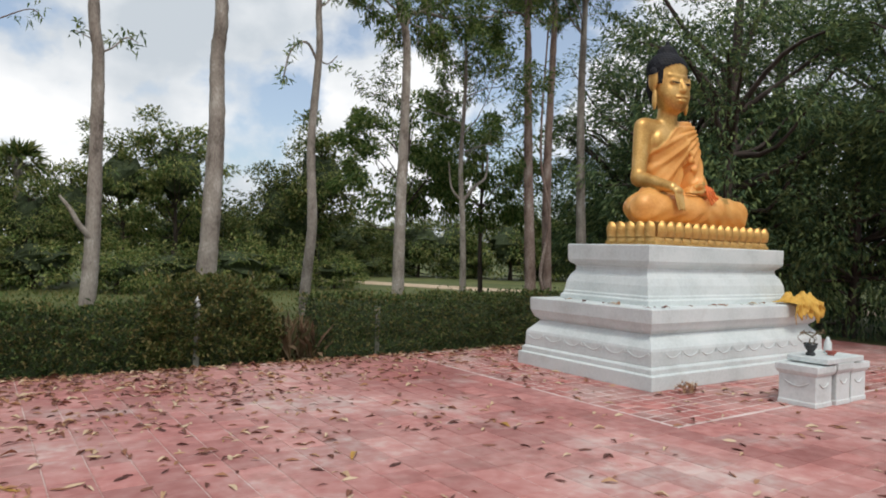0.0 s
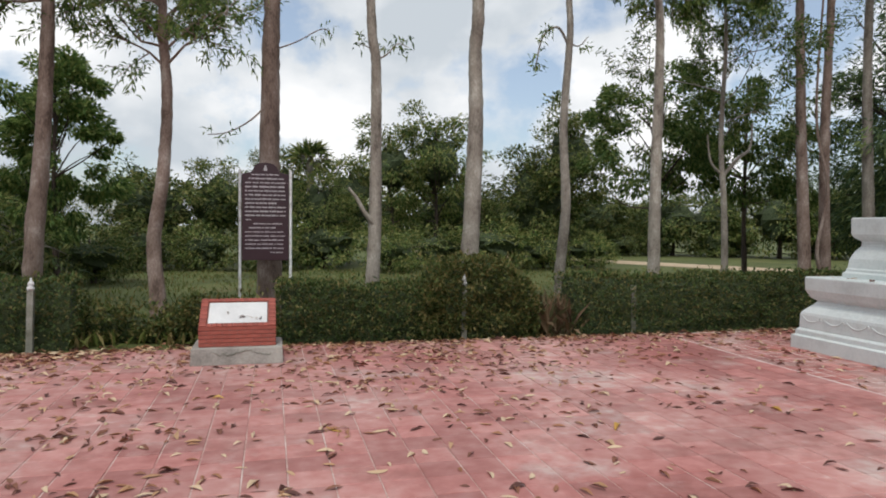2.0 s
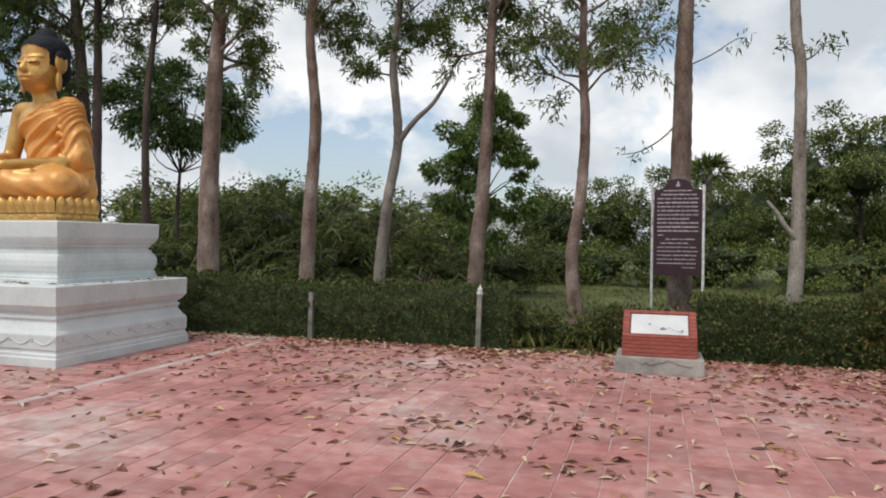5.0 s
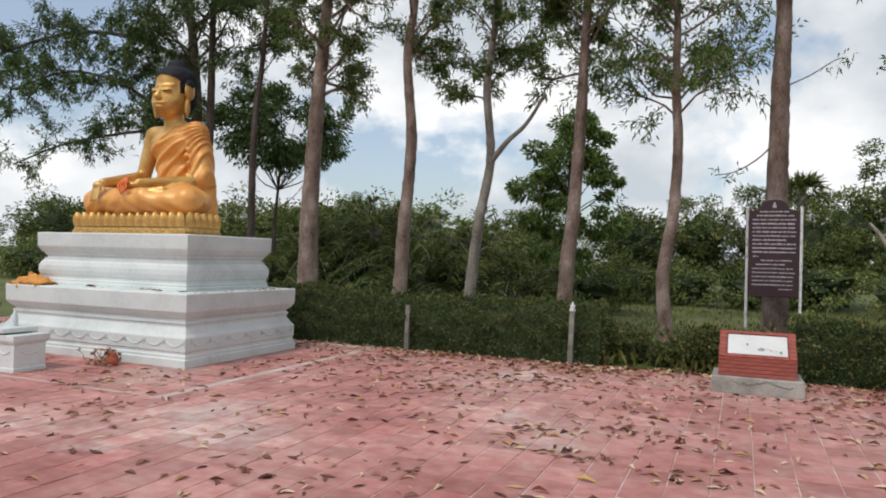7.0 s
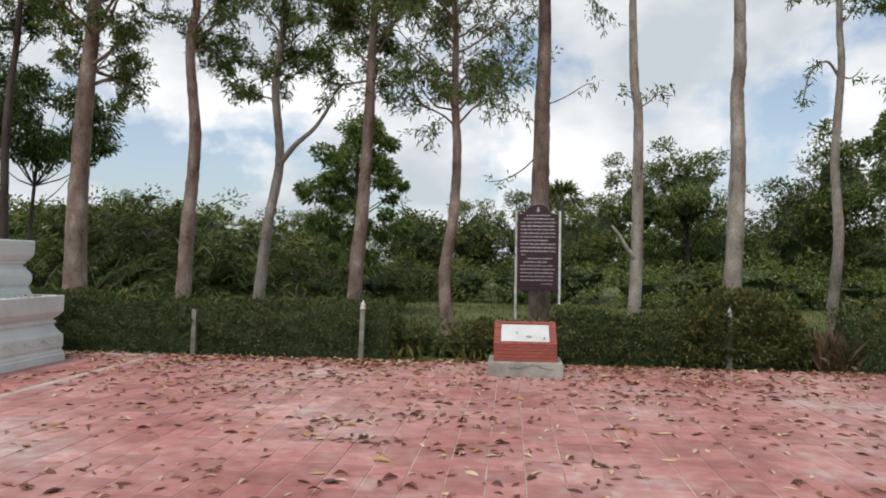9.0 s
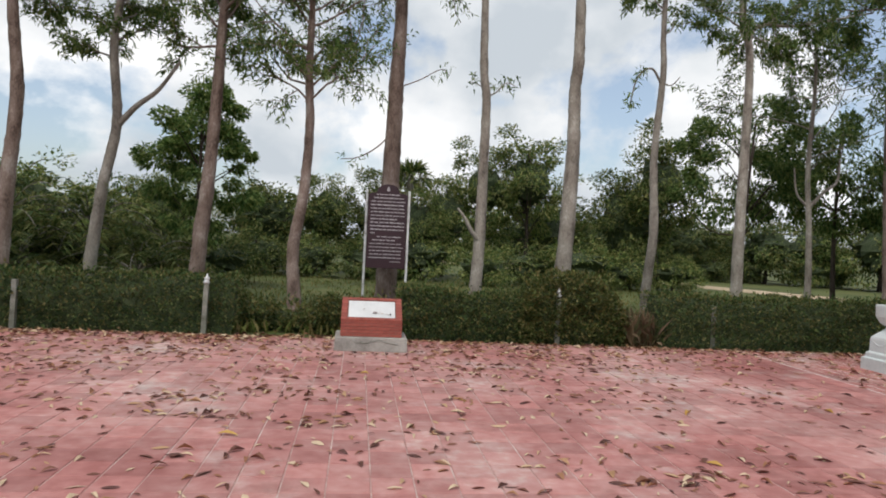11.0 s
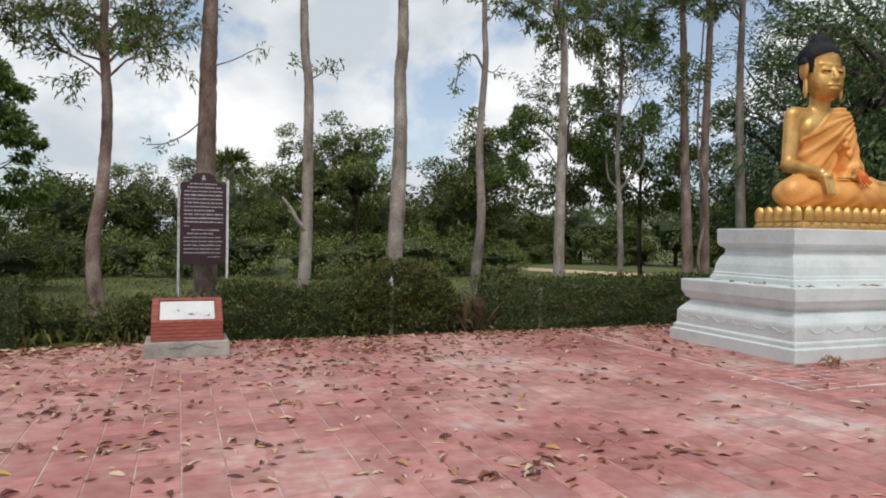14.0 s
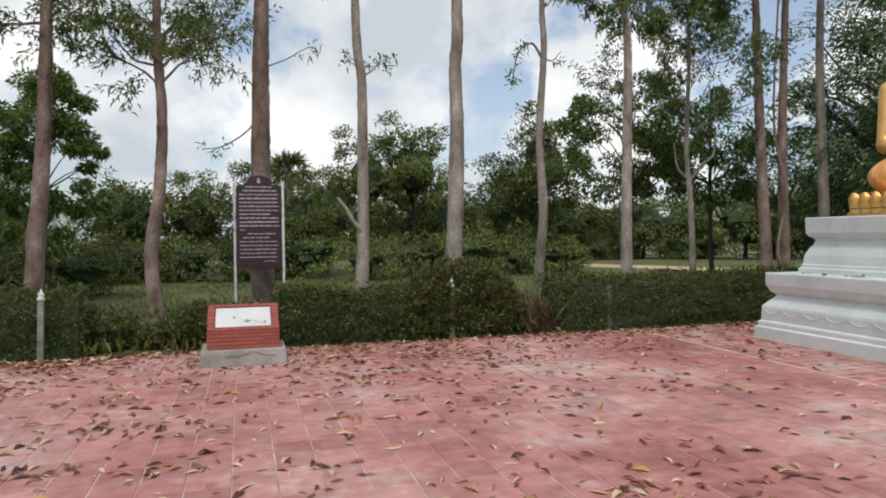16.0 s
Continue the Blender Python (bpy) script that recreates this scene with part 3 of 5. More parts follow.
# front of the woods: place, kind, height to the skyline
for x, y, kind, top in ((-52, 30, 2, 5.2), (-47, 33, 0, 5.6), (-42, 31, 2, 5.4), (-37, 33, 0, 5.8), (-33, 30, 2, 5.2), (-29, 32, 0, 5.6), (-25, 30, 2, 5.0), (-21.5, 29, 2, 4.6),
                        (-18.2, 28, 2, 4.6), (-15, 29, 2, 4.5), (-12, 30, 2, 4.0), (-9.4, 31, 0, 4.4), (-5.0, 31, 2, 4.4), (-2.4, 32, 0, 5.4), (0.4, 32, 0, 6.0),
                        (3.4, 32, 0, 5.7), (5.6, 33, 1, 7.2), (7.9, 33, 1, 8.0), (9.6, 36, 2, 4.2), (12.0, 30, 0, 6.4), (13.2, 29, 1, 7.9), (1.9, 29.5, 0, 4.7),
                        (-26, 40, 1, 6.6), (-14, 42, 1, 5.8), (-7, 42, 1, 5.6), (17.5, 52, 2, 3.6), (22, 50, 2, 3.8), (26.5, 46, 2, 3.6), (31, 42, 0, 4.6), (35, 36, 0, 5.2), (38, 30, 0, 6.0)):
    h = (6.0, 7.5, 4.0, 2.4)[kind]
    top *= 0.86 if -14 < x < -5 else 1.02 if x > -3 else 0.94
    far_tree(kind, x, y, max(0.8, top / h) if kind != 1 else top / h, float(rng.uniform(0, 360)), 1.0)
for x in np.arange(-44, 15, 2.3):
    y = 27.5 + rng.normal() * 0.8 - (4.0 if x < -6 else 0)
    far_tree(3, float(x), float(y), float(rng.uniform(0.75, 1.15)), float(rng.uniform(0, 360)))
for x in np.arange(-22, -5, 2.1):
    far_tree(3, float(x), float((17.5 if x < -14 else 21.5) + rng.normal() * 0.9), float(rng.uniform(0.8, 1.2)), float(rng.uniform(0, 360)))
for x in np.arange(9, 44, 2.4):
    far_tree(2, float(x), float(60 - x * 0.75 + rng.normal()), float(rng.uniform(0.9, 1.2)), float(rng.uniform(0, 360)))
for x in np.arange(17, 36, 2.6):
    far_tree(3, float(x), float(44 - (x - 17) * 0.5 + rng.normal()), float(rng.uniform(0.7, 1.0)), float(rng.uniform(0, 360)))

# single leafy trees nearer than the woods
for seed, x, y, h, r, n, low, lab in ((51, -14.6, 17.2, 7.3, 2.3, 4200, 0.66, "round dark-leaved tree standing clear of the woods"), (52, -5.5, 19.5, 6.3, 1.7, 4600, 0.12, "leafy green tree beyond the planted row"),
                                      (53, 10.4, 17.2, 6.6, 2.1, 2600, 0.36, "broad leafy tree with layered branches"), (54, 13.6, 17.4, 7.6, 2.5, 3300, 0.28, "broad leafy tree with layered branches")):
    t = broad_tree(seed, h, r, 75 if seed < 53 else 62, int(n * 3.4), 0.16, LEAF if seed != 51 else LEAF_DARK, low, 0.09, label=lab, group="single trees in the field", filled=0.0, puff=0.2, uneven=0.3)
    t.location = (x, y, -0.06)

# dense shade trees beside the plaza
shade = broad_tree(61, 11.0, 4.0, 130, 21000, 0.2, LEAF_SHADE, 0.08, 0.34, label="large dark shade tree with dense low foliage", group="shade trees beside the plaza", filled=0.0, narrow=0.3, puff=0.2)
shade_low = broad_tree(62, 6.0, 3.2, 100, 16000, 0.2, LEAF_SHADE, 0.03, 0.18, label="dense dark-leaved tree with branches to the ground", group="shade trees beside the plaza", filled=0.0, narrow=0.3, puff=0.22)
spots = [(shade, 15.6, 10.2, 0.95, 10), (shade, 20.5, 8.0, 1.1, 120), (shade, 19.8, 14.4, 1.0, 200), (shade, 23.5, 13.5, 1.15, 300), (shade, 18.0, 4.6, 1.0, 70), (shade, 24.0, 4.0, 1.1, 160), (shade, 26.0, 18.0, 1.0, 20), (shade, 18.4, 15.6, 0.9, 330),
         (shade_low, 16.8, 13.2, 0.9, 40), (shade_low, 17.4, 8.0, 1.0, 90), (shade_low, 17.6, 11.4, 1.0, 150), (shade_low, 21.0, 11.4, 1.15, 250), (shade_low, 19.8, 5.6, 1.0, 20)]
used = set()
for ob, x, y, s, turn in spots:
    m = pose(x, y, -0.06, 0, 0, turn) @ Matrix.Diagonal((s, s, s, 1))
    if ob.name in used:
        copy_thing(ob, m)
    else:
        used.add(ob.name)
        ob.matrix_basis = m


def palm(seed, x, y, stem, fronds, length, fan=False):
    rng = np.random.default_rng(seed)
    t = thing("palm_tree", "fan-leaved palm rising above the woods" if fan else "low palm with long arching feathery fronds", "palm tree", "", (x, y, -0.06))
    wood, fol = Geo(), Geo()
    wood.tube(curve([(0, 0, 0), (0.05, 0, stem * 0.5), (0, 0, stem)], 4), np.linspace(0.2, 0.16, 9), 8)
    for i in range(fronds):
        a, e = i * 2.4, rng.uniform(-0.2, 1.3)
        d = np.array([math.cos(a) * math.cos(e), math.sin(a) * math.cos(e), math.sin(e)])
        u = np.linspace(0, 1, 9)[:, None]
        q = np.array([0, 0, stem]) + d * length * u - np.array([0, 0, 1]) * length * (0.15 if fan else 0.55) * u ** 2.2
        wood.tube(q, np.linspace(0.03, 0.008, 9), 4)
        if fan:
            k = 16
            w = d + rng.normal(size=(k, 3)) * 0.55
            fol.leaves(np.repeat(q[6:7], k, 0), w, 0.8, 0.1, rng, droop=0.2)
        else:
            k = 90
            s = rng.uniform(0.12, 1, k)
            b = np.stack([np.interp(s, u[:, 0], q[:, j]) for j in range(3)], 1)
            sd = np.cross(d, [0, 0, 1])
            w = d * 0.6 + sd * np.where(rng.random(k) < 0.5, 1, -1)[:, None] + rng.normal(size=(k, 3)) * 0.15
            fol.leaves(b, w, 0.55, 0.05, rng, droop=0.45)
    part("trunk", wood, BARK, t)
    part("fronds", fol, LEAF_FAR, t)


palm(71, 1.55, 31.0, 4.6, 26, 0.7, True)
for i, (x, y, s) in enumerate(((-10.6, 18.6, 1.9), (-12.6, 20.0, 2.3), (-8.6, 19.4, 1.7), (-9.4, 16.6, 0.6), (-6.6, 17.4, 0.5), (-14.4, 19.0, 1.6))):
    palm(72 + i, x, y, s, 24, 2.7)


# ---- hedges and fence posts ----
def hedge(seed, x0, x1, y0, y1, top, label, mat=None, density=1000, leaf=0.06, rough=0.08, name="hedge", round_top=0.12):
    """A clipped hedge: an added solid core, dark for its shaded inside, and a shell of small leaves. top(u): the height
    along it.
    """
    rng = np.random.default_rng(seed)
    t = thing(name, label, "hedge" if name == "hedge" else "bush", "", ((x0 + x1) / 2, (y0 + y1) / 2, -0.06))
    w, d = x1 - x0, y1 - y0
    g = Geo()
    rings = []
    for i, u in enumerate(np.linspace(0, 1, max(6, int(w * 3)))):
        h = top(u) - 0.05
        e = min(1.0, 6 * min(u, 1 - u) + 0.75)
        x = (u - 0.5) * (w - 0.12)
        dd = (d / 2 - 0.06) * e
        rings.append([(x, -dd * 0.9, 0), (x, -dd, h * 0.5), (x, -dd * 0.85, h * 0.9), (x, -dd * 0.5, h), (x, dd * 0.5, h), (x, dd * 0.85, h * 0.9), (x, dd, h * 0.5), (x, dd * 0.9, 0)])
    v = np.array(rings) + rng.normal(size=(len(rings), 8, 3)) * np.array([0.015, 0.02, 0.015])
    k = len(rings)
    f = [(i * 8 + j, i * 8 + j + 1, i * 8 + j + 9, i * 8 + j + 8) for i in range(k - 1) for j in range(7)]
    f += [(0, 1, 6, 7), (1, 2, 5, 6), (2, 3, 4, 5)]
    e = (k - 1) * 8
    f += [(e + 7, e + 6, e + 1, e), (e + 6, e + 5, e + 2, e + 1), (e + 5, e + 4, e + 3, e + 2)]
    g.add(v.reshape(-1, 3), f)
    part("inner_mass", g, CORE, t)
    fol = Geo()
    n = int(density * (w * 2.2 + d * 2))
    u = rng.random(n)
    h = np.array([top(a) for a in u])
    s = rng.random(n)
    across = np.where(s < 0.55, -1.0, np.where(s < 0.88, 0.0, 1.0))
    py = np.where(across == 0, rng.uniform(-0.9, 0.9, n), across) * d / 2
    pz = np.where(across == 0, h, rng.random(n) ** 0.85 * h)
    lump = np.array([noise.noise(Vector((x0 + a * w, b * 2, c * 3)) * 1.9) for a, b, c in zip(u, py, pz)])
    lump2 = np.array([noise.noise(Vector((x0 + a * w, b * 2, c * 3)) * 6.5) for a, b, c in zip(u, py, pz)])
    out = rough * (lump * 1.3 + lump2 * 0.8)
    edge = np.clip((pz / np.maximum(h, 0.1) - 0.8) / 0.2, 0, 1)
    py = np.where(across != 0, py + across * out - across * edge * round_top, py)
    pz = np.where(across == 0, pz + out - round_top * abs(py / (d / 2)) ** 3, pz)
    pos = np.stack([(u - 0.5) * w, py, np.maximum(pz, 0.02)], 1)
    nrm = np.stack([np.zeros(n), across, (across == 0) * 1.0], 1)
    fol.leaves(pos, nrm * 0.55 + rng.normal(size=(n, 3)) * 0.6 + np.array([0, 0, 0.25]), leaf, leaf * 0.5, rng)
    ends = int(density * d * 1.0)
    ex = np.where(rng.random(ends) < 0.5, -0.5, 0.5)
    hh = np.where(ex < 0, top(0.0), top(1.0))
    ep = np.stack([ex * w, rng.uniform(-0.5, 0.5, ends) * d, rng.random(ends) * hh], 1) + rng.normal(size=(ends, 3)) * 0.03
    fol.leaves(ep, np.stack([ex * 2, np.zeros(ends), np.zeros(ends)], 1) * 0.5 + rng.normal(size=(ends, 3)) * 0.6, leaf, leaf * 0.5, rng)
    k = int(w * 22)
    sp = np.stack([rng.uniform(-0.5, 0.5, k) * w, rng.uniform(-0.4, 0.4, k) * d, [top(a) for a in np.linspace(0, 1, k)]], 1)
    for i in range(k):
        spray(fol, rng, sp[i], (0, 0, 1), 5, leaf * 1.5, leaf * 0.55, 0.5, -0.5)
    part("foliage", fol, mat or LEAF_HEDGE, t)
    return t


def wave(h, a, f, p):
    return lambda u: h + a * math.sin(f * u + p) + 0.4 * a * math.sin(2.7 * f * u + p * 2)


hedge(81, -15.5, -2.75, 10.02, 10.75, wave(0.95, 0.035, 14, 0.5), "long clipped dark green hedge behind the fence posts")
hedge(82, 0.0, 2.45, 9.98, 10.7, wave(0.86, 0.06, 6, 1.0), "low uneven green hedge beside the sign board", leaf=0.065)
hedge(83, 4.65, 12.4, 9.98, 10.75, wave(0.95, 0.03, 11, 2.0), "clipped dark green hedge behind the pedestal")
hedge(84, 2.15, 4.0, 9.9, 11.0, lambda u: 0.45 + 0.8 * math.sin(math.pi * (0.12 + 0.76 * u)) ** 0.8, "rounded overgrown bush around a fence post", LEAF_BUSH, 1300, 0.075, 0.12, "bush", 0.25)
hedge(86, -2.8, -1.2, 10.5, 11.2, wave(0.42, 0.1, 7, 0.8), "low leafy weeds filling the gap in the hedge", LEAF_BUSH, 600, 0.075, 0.2, "bush", 0.15)
hedge(85, -1.35, -0.1, 10.3, 10.9, wave(0.55, 0.1, 5, 0.3), "loose low green bush behind the brick stand", LEAF_BUSH, 700, 0.075, 0.15, "bush", 0.15)


def weeds(seed, x0, x1, y0, y1, count, height, mat, label, stems=None):
    rng = np.random.default_rng(seed)
    g = Geo()
    p = np.stack([rng.uniform(x0, x1, count), rng.uniform(y0, y1, count), np.full(count, -0.06)], 1)
    keep = np.array([noise.noise(Vector((a * 0.9, b * 0.9, 3.0))) for a, b, c in p]) > -0.25
    p = p[keep]
    d = rng.normal(size=(len(p), 3)) * 0.35 + np.array([0, 0, 1.0])
    g.leaves(p, d, height, height * 0.09 + 0.012, rng, droop=0.2)
    ob = new("weeds" if height > 0.3 else "grass", g.mesh("grass", mat))
    return tagged(ob, label, "grass", kind="stuff")


weeds(91, -18, 14, 11.0, 27, 15000, 0.17, GRASS_BLADE, "short green field grass in tufts")
weeds(92, -3.0, -0.2, 10.1, 12.6, 1300, 0.31, GRASS_BLADE, "tall loose weeds growing through the hedge gap")
weeds(93, 3.9, 4.75, 10.0, 11.0, 420, 0.75, DRY_STEM, "dry brown weeds in the gap of the hedge")
weeds(94, 0.3, 4.6, 10.8, 13.5, 2200, 0.42, GRASS_BLADE, "tall green weeds behind the hedge")


def fence_post(x, cap=True, lean=0.0, tall=0.98, y=9.93):
    t = thing("fence_post", "weathered concrete fence post with a white-painted cap" if cap else "weathered concrete fence post with a broken top", "fence post", "posts along the hedge", (x, y, -0.06))
    g = Geo()
    g.loft([(-0.04, -0.04, 0.04, 0.04, 0), (-0.037, -0.037, 0.037, 0.037, tall - 0.13), (-0.036, -0.036, 0.036, 0.036, tall - 0.12)])
    part("shaft", g, POST, t)
    if cap:
        g = Geo()
        g.lathe([(0.0, tall - 0.125), (0.05, tall - 0.12), (0.052, tall - 0.085), (0.03, tall - 0.07), (0.044, tall - 0.045), (0.04, tall - 0.02), (0.016, tall + 0.0), (0.012, tall + 0.035), (0.0, tall + 0.05)], 10)
        part("cap", g, PIPE, t, "chipped white-painted knob cap", smooth=True)
    t.rotation_euler = (0, lean, 0)
    return t


for x, cap, lean, y in ((-15.2, True, 0.0, 9.95), (-12.2, True, 0.01, 9.95), (-9.2, True, 0.0, 9.95), (-6.2, False, 0.02, 9.95), (-3.23, True, 0.025, 9.93), (2.8, True, 0.0, 9.97), (5.75, False, 0.0, 10.06)):
    fence_post(x, cap, lean, 0.985 if cap else 0.93, y)


# ---- pedestals ----
# inset and height up each moulding
PROFILE_A = (("base_step", [(0.0, 0.0), (0.0, 0.185), (0.018, 0.195), (0.04, 0.2), (0.04, 0.262), (0.05, 0.275), (0.075, 0.295)]),
             ("lower_band", [(0.075, 0.295), (0.08, 0.485), (0.09, 0.52), (0.14, 0.58), (0.2, 0.64), (0.225, 0.675), (0.23, 0.69)]),
             ("lower_cornice", [(0.23, 0.69), (0.21, 0.705), (0.165, 0.74), (0.145, 0.79), (0.12, 0.84), (0.115, 1.015), (0.127, 1.03), (0.35, 1.035)]),
             ("upper_band", [(0.44, 1.03), (0.44, 1.10), (0.455, 1.115), (0.47, 1.12), (0.47, 1.155), (0.485, 1.17), (0.49, 1.22), (0.5, 1.30), (0.54, 1.40), (0.59, 1.47), (0.6, 1.5), (0.6, 1.54)]),
             ("upper_cornice", [(0.6, 1.54), (0.58, 1.56), (0.53, 1.595), (0.51, 1.64), (0.505, 1.855), (0.515, 1.87), (0.7, 1.872)]))
PROFILE_B = (("base_step", [(0.0, 0.0), (0.0, 0.115), (0.018, 0.122), (0.018, 0.165), (0.034, 0.175), (0.034, 0.215), (0.02, 0.222)]),
             ("lower_band", [(0.02, 0.222), (0.018, 0.4), (0.022, 0.415), (0.06, 0.46), (0.1, 0.53), (0.112, 0.555), (0.112, 0.59), (0.095, 0.596)]),
             ("lower_cornice", [(0.095, 0.596), (0.095, 0.635), (0.12, 0.642), (0.12, 0.665), (0.07, 0.705), (0.035, 0.755), (0.022, 0.775), (0.015, 1.015), (0.027, 1.03), (0.25, 1.035)]),
             ("upper_band", [(0.335, 1.03), (0.335, 1.085), (0.35, 1.09), (0.35, 1.13), (0.365, 1.137), (0.365, 1.175), (0.35, 1.2), (0.333, 1.27), (0.335, 1.34), (0.36, 1.4), (0.39, 1.43), (0.39, 1.465)]),
             ("upper_cornice", [(0.42, 1.46), (0.42, 1.51), (0.395, 1.517), (0.395, 1.545), (0.36, 1.575), (0.33, 1.625), (0.318, 1.655), (0.312, 1.855), (0.322, 1.87), (0.6, 1.872)]))


def pedestal(name, cx, cy, wide, deep, profile, zf, label):
    t = thing(name, label, "pedestal", "two pedestals on the plaza", (cx, cy, 0))
    w, d = wide / 2, deep / 2
    for pname, prof in profile:
        g = Geo()
        g.loft([(-w + i, -d + i, w - i, d - i, z) for i, z in prof])
        part(pname, g, WHITE, t, bevel=0.006)
    # festoons in low relief round the band, with a short ribbon at each end
    g = Geo()
    u = np.linspace(0, 1, 9)
    g.tube(np.stack([(u - 0.5) * 0.34, np.zeros(9), -0.075 * (1 - (2 * u - 1) ** 2)], 1), 0.005 + 0.004 * np.sin(np.pi * u), 5)
    for s in (-1, 1):
        g.tube(np.array([(s * 0.17, 0, 0.008), (s * 0.182, 0, -0.02), (s * 0.176, 0, -0.055)]), [0.008, 0.006, 0.003], 5)
    festoon = g.mesh("festoon", WHITE, True)
    inset = profile[1][1][1][0] - 0.004
    for i in range(10):
        o = part("festoon", festoon, WHITE, t)
        o.location = ((i - 4.5) * 0.375, -d + inset, zf)
    for s in (-1, 1):
        for i in range(6):
            o = part("festoon", festoon, WHITE, t)
            o.location, o.rotation_euler = (s * (w - inset), (i - 2.5) * 0.39, zf), (0, 0, radians(90))
    return t


PED_W, PED_D = 4.3, 2.55
PED_A, PED_B = (9.40, 6.87), (-9.60, 7.40)
pedestal("pedestal", *PED_A, 4.38, PED_D, PROFILE_A, 0.47, "tall white-painted pedestal with rounded mouldings and festoon relief")
pedestal("pedestal", *PED_B, 3.8, PED_D, PROFILE_B, 0.365, "tall white-painted pedestal with angular mouldings and festoon relief")
PED_TOP = 1.874

# lotus plinths
LH = 0.33


def petal_mesh(name, height, width, depth, flip=1):
    g = Geo()
    rows, cols = 6, 5
    v = []
    for i in range(rows):
        s = i / (rows - 1)
        half = width / 2 * (1.0 if s < 0.45 else math.sqrt(max(0.0, 1 - ((s - 0.45) / 0.56) ** 2)))
        for j in range(cols):
            c = j / (cols - 1) * 2 - 1
            bulge = depth * (0.35 + 0.65 * math.sin(math.pi * (0.15 + 0.75 * s))) * (1 - 0.75 * c * c)
            v.append((half * c, -bulge, flip * height * s))
    g.add(v, [(i * cols + j, i * cols + j + 1, (i + 1) * cols + j + 1, (i + 1) * cols + j) for i in range(rows - 1) for j in range(cols - 1)])
    return g.mesh(name, GOLD, True)


def lotus(cx, cy, wide, deep):
    t = thing("lotus_plinth", "gold-painted lotus petal plinth on the white pedestal", "plinth", "lotus plinths", (cx, cy, PED_TOP))
    w, d = wide / 2, deep / 2
    g = Geo()
    g.loft([(-w, -d, w, d, 0), (-w, -d, w, d, 0.05), (-w + 0.03, -d + 0.03, w - 0.03, d - 0.03, 0.07), (-w + 0.06, -d + 0.06, w - 0.06, d - 0.06, 0.13), (-w + 0.05, -d + 0.05, w - 0.05, d - 0.05, 0.27), (-w + 0.02, -d + 0.02, w - 0.02, d - 0.02, LH)])
    part("core", g, GOLD, t, bevel=0.01)
    up, down = petal_mesh("petal", 0.225, 0.185, 0.1), petal_mesh("lower_petal", 0.095, 0.185, 0.065, -1)
    for s, k, half, off in ((0, 14, w, d), (1, 5, d, w), (2, 14, w, d), (3, 5, d, w)):
        m = Matrix.Rotation(radians(90 * s), 4, "Z")
        for i in range(k):
            a = (i + 0.5) / k * 2 - 1
            for mesh, z, o in ((up, 0.115, 0.03), (down, 0.115, 0.04)):
                p = part(mesh.name.split(".")[0], mesh, GOLD, t)
                p.matrix_basis = m @ Matrix.Translation((a * (half - 0.03), -off + o, z))
    return t


STATUE_A, STATUE_B = (9.45, 6.71), (-9.60, 7.16)
lotus(*STATUE_A, 2.84, 0.94)
lotus(*STATUE_B, 2.42, 0.78)


